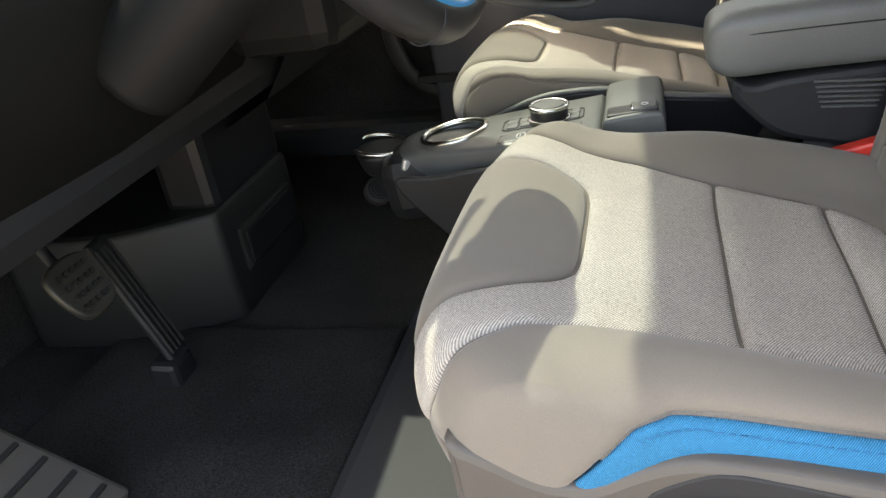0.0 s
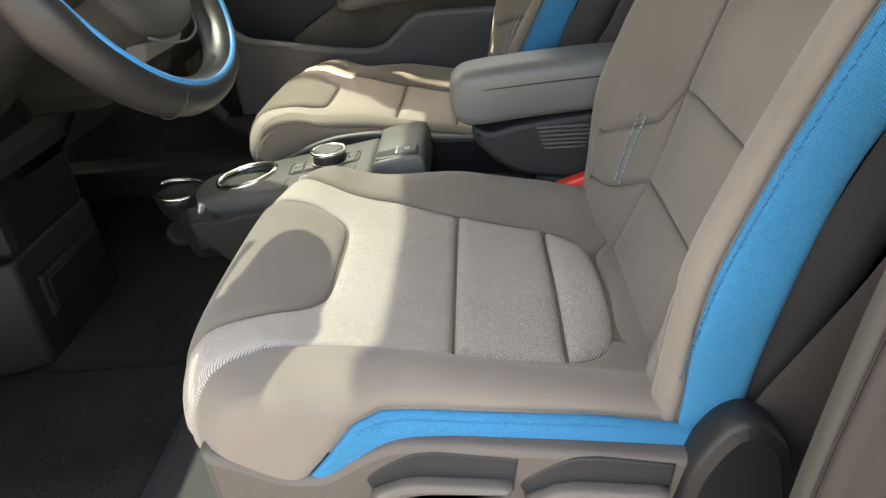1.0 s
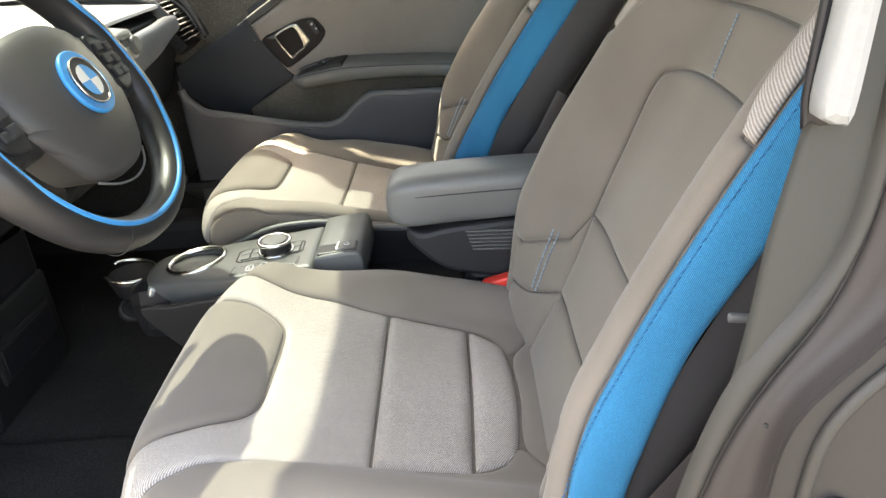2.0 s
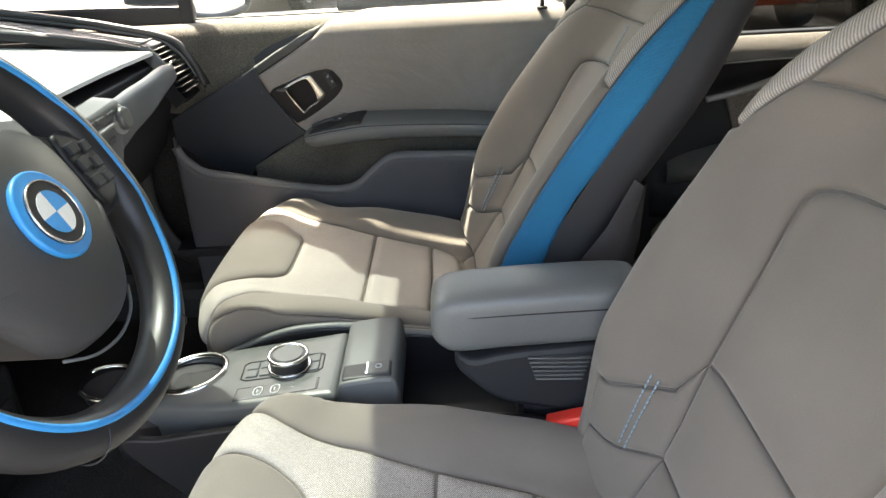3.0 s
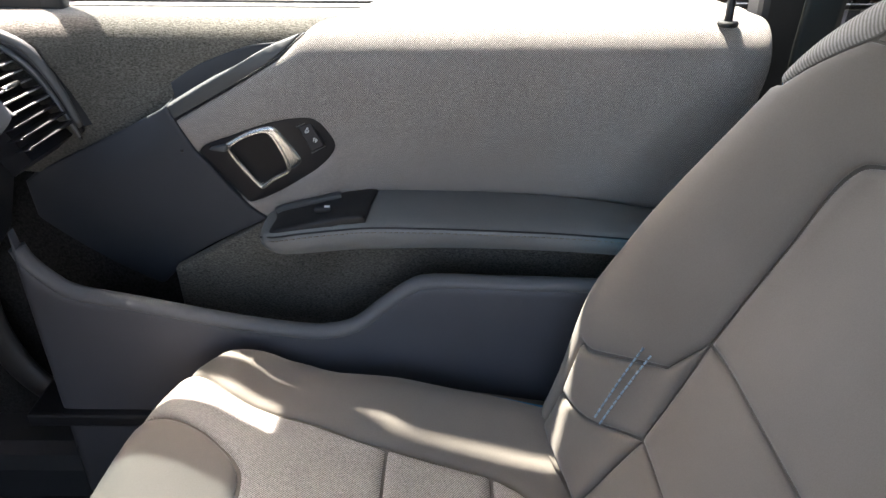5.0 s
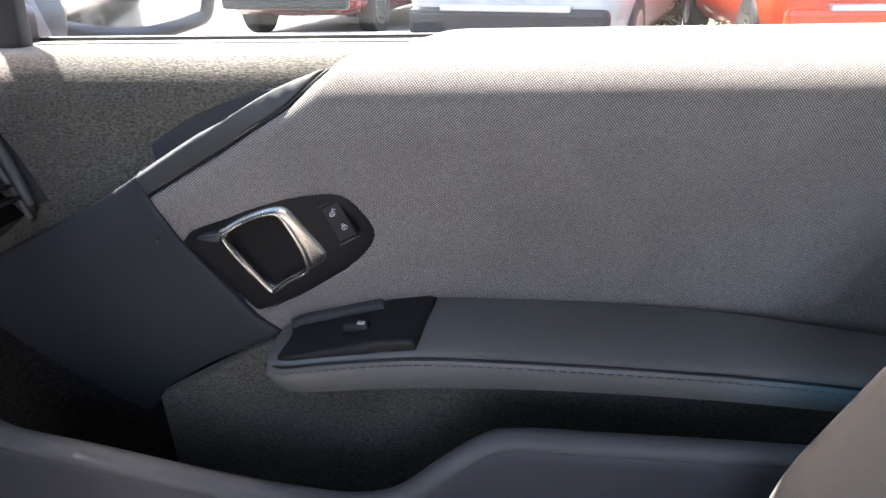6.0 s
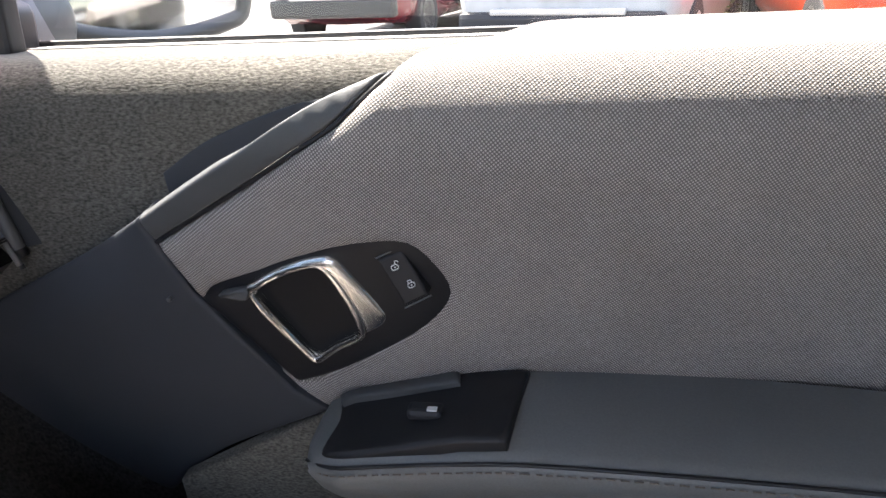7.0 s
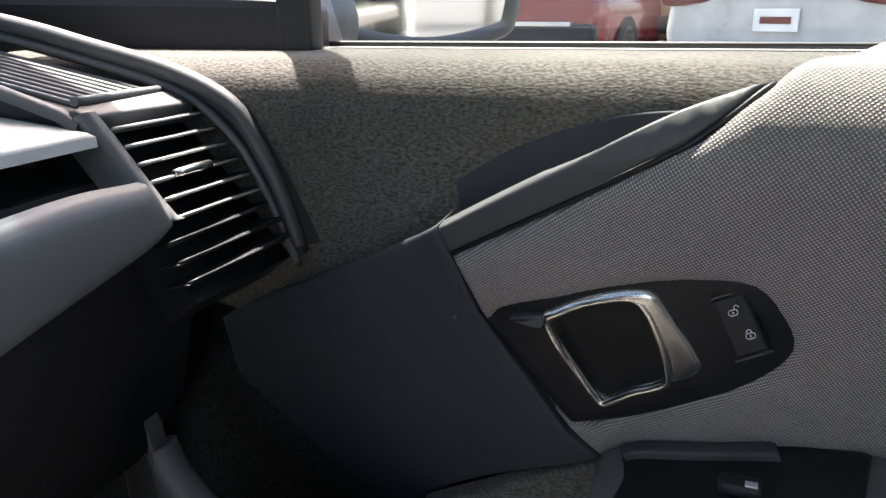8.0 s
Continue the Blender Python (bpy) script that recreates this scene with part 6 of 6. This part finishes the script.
def parked(name, at, turn, paint, label, length=4.6, width=1.85, height=1.65, lamp_h=0.92, plate=True, kind="suv"):
    """A parked car built along its own x axis, tail at x = 0, then turned by turn degrees and set at (x, y)."""
    t = thing(name, (at[0], at[1], 0.10), label, "car", "parked cars")
    m = Matrix.Translation((at[0], at[1], 0.10)) @ Matrix.Rotation(radians(turn), 4, "Z")

    def add(nm, bm, mat, lab="", under=None):
        bm.transform(m)
        return part(nm, bm, mat, under or t, lab)
    w = width / 2
    rows = []
    low = [(0.0, 0.42, 0.86), (0.03, 0.40, 0.93), (0.25, 0.30, 0.98), (1.0, 0.25, 1.0), (length - 1.0, 0.25, 1.0), (length - 0.3, 0.28, 0.96), (length - 0.02, 0.40, 0.84)]
    tops = [0.98, 1.02, 1.03, 1.03, 0.98, 0.90, 0.74]
    for (x, zb, k), zt in zip(low, tops):
        zm = (zb + zt) / 2
        rows.append([(x, y * w * k, z) for y, z in ((-0.86, zb), (-0.97, zb + 0.12), (-1.0, zm), (-0.97, zt - 0.10), (-0.90, zt), (0, zt + 0.02), (0.90, zt), (0.97, zt - 0.10), (1.0, zm), (0.97, zb + 0.12), (0.86, zb), (0, zb - 0.02))])
    body = add("body", grid(rows, False, True), paint)
    cab = []
    for x, z, k in ((0.10, 1.00, 0.90), (0.22, 1.25, 0.86), (0.42, height - 0.10, 0.76), (0.70, height, 0.72), (length * 0.50, height - 0.01, 0.72), (length * 0.62, height - 0.16, 0.76), (length * 0.76, 1.0, 0.88)):
        cab.append([(x, y * w * k, z2) for y, z2 in ((-1.0, 0.95), (-1.0 + 0.02, (0.95 + z) / 2), (-0.94, z - 0.04), (-0.8, z), (0.8, z), (0.94, z - 0.04), (1.0 - 0.02, (0.95 + z) / 2), (1.0, 0.95))])
    add("cabin", grid(cab), paint)
    add("rear_window", rbox((0.235, 0, 1.28), (0.03, width * 0.70, 0.34), 0.01, rot=(0, 27, 0)), CARGLASS)
    for s in (-1, 1):
        add("side_glass", rbox((length * 0.33, s * w * 0.875, 1.25), (length * 0.38, 0.03, 0.34), 0.01, rot=(s * 14, 0, 0)), CARGLASS)
        add("tail_lamp", prism([(s * w * 0.56, lamp_h + 0.045), (s * w * 0.95, lamp_h + 0.075), (s * w * 0.96, lamp_h - 0.01), (s * w * 0.80, lamp_h - 0.02), (s * w * 0.58, lamp_h + 0.01)], "x", -0.015, 0.12, 0.01, 0.05), LAMPRED, "red tail lamp")
        for x in (0.85, length - 0.9):
            wh = add("wheel", disc((x, s * (w - 0.10), 0.34), 0.34, 0.22, (0, 1, 0), 36, 0.03), TYRE)
            add("rim", disc((x, s * (w - 0.005), 0.34), 0.22, 0.03, (0, 1, 0), 24, 0.01), SILVER, "", wh)
    add("bumper", rbox((0.0, 0, 0.50), (0.16, width * 0.92, 0.24), 0.05), paint if kind == "coupe" else DARK)
    for dy in (-0.055, 0.055) if kind == "saloon" else ():
        add("exhaust_pipe", tube([(-0.07, -w * 0.62 + dy, 0.36), (0.10, -w * 0.62 + dy, 0.36)], 0.040, 14), SILVER)
        add("exhaust_mouth", disc((-0.071, -w * 0.62 + dy, 0.36), 0.032, 0.004, (1, 0, 0), 20, 0.001), BLACK)
    add("skid", rbox((-0.03, 0, 0.62), (0.10, width * 0.60, 0.05), 0.015), SILVER)
    if plate:
        pl_ = add("plate", rbox((-0.02, 0, 0.80), (0.02, 0.32, 0.16), 0.004), MARK)
        add("plate_bar", rbox((-0.034, 0, 0.80), (0.006, 0.22, 0.05), 0), LAMPRED, "", pl_)
    return t


parked("white_suv", (-0.2, 6.9), 72, PAINT_WHITE, "white crossover parked tail on beyond the window")
parked("red_suv", (-2.95, 9.9), 79, PAINT_RED, "dark red sport utility car in the next row", lamp_h=1.0, plate=False)
parked("bronze_car", (-2.2, 11.9), 74, PAINT_TAN, "bronze car parked behind the others", plate=False)
parked("orange_coupe", (2.75, 6.6), 88, PAINT_ORANGE, "orange-red coupe with paired square red lamps", lamp_h=0.72, height=1.36, kind="coupe")
parked("grey_car", (14.0, 3.2), 10, PAINT_SILVER, "grey car parked farther along the car park", height=1.45)
parked("dark_car", (4.85, 5.9), 90, PAINT_DARK, "dark grey car with twin exhaust pipes past the rear window", height=1.45, lamp_h=0.86, plate=False, kind="saloon")


def leaves(centres, count, spread, size, rnd):
    """Many small leaves round some centres."""
    v, f = [], []
    for c in centres:
        for _ in range(count):
            p = Vector(c) + Vector((rnd.gauss(0, spread), rnd.gauss(0, spread), rnd.gauss(0, spread * 0.8)))
            a = Vector((rnd.uniform(-1, 1), rnd.uniform(-1, 1), rnd.uniform(-0.6, 0.6))).normalized()
            b = a.cross(Vector((rnd.uniform(-1, 1), rnd.uniform(-1, 1), 1))).normalized()
            k = len(v)
            s = size * rnd.uniform(0.6, 1.3)
            v += [p - a * s, p + b * s * 0.4, p + a * s, p - b * s * 0.4]
            f.append((k, k + 1, k + 2, k + 3))
    me = bpy.data.meshes.new("leaves")
    me.from_pydata(v, [], f)
    return me


def plant(name, at, height, label, category, seed, trunk=True):
    rnd = random.Random(seed)
    t = thing(name, (at[0], at[1], 0.10), label, category, "car park planting")
    base = Vector((at[0], at[1], 0.10))
    top = height * (0.42 if trunk else 0.12)
    limbs, ends = [], []
    for k in range(7 if trunk else 11):
        ang = k * 2.4 + rnd.uniform(-0.3, 0.3)
        r = height * rnd.uniform(0.14, 0.30)
        e = base + Vector((math.cos(ang) * r, math.sin(ang) * r, top + height * rnd.uniform(0.12, 0.48)))
        s = base + Vector((0, 0, top * rnd.uniform(0.7, 1.0)))
        limbs.append(tube([tuple(s), tuple((s + e) / 2 + Vector((0, 0, 0.04 * height))), tuple(e)], [0.018 * height, 0.012 * height, 0.005 * height], 6, step=0.2))
        ends += [e, (s + e) / 2 + Vector((0, 0, 0.06 * height))]
    if trunk:
        part("trunk", tube([tuple(base), tuple(base + Vector((0.03, 0.02, top * 0.5))), tuple(base + Vector((0, 0, top)))], [0.035 * height, 0.026 * height, 0.020 * height], 8, step=0.2), BARK, t)
    part("limbs", join(*limbs), BARK, t)
    me = leaves(ends, 130 if trunk else 60, height * 0.095, height * (0.03 if trunk else 0.045), rnd)
    me.materials.append(LEAF)
    me.transform(Matrix.Translation(-base))
    ob = new("crown" if trunk else "foliage", me)
    ob.parent = t


plant("shrub", (1.35, 9.5), 0.75, "small dusty green shrub in the car park", "shrub", 3, False)
plant("shrub", (1.75, 7.6), 0.60, "small dusty green shrub in the car park", "shrub", 4, False)
plant("tree", (19.0, 1.6), 4.2, "young green tree at the edge of the car park", "tree", 7)
plant("tree", (23.0, -1.4), 4.8, "young green tree at the edge of the car park", "tree", 8)
plant("tree", (27.0, 4.4), 4.4, "young green tree at the edge of the car park", "tree", 9)
structure("kerb", rbox((1.0, 9.6, 0.16), (16.0, 0.30, 0.14), 0.02), CONCRETE, "pale concrete kerb of the car park", "kerb")
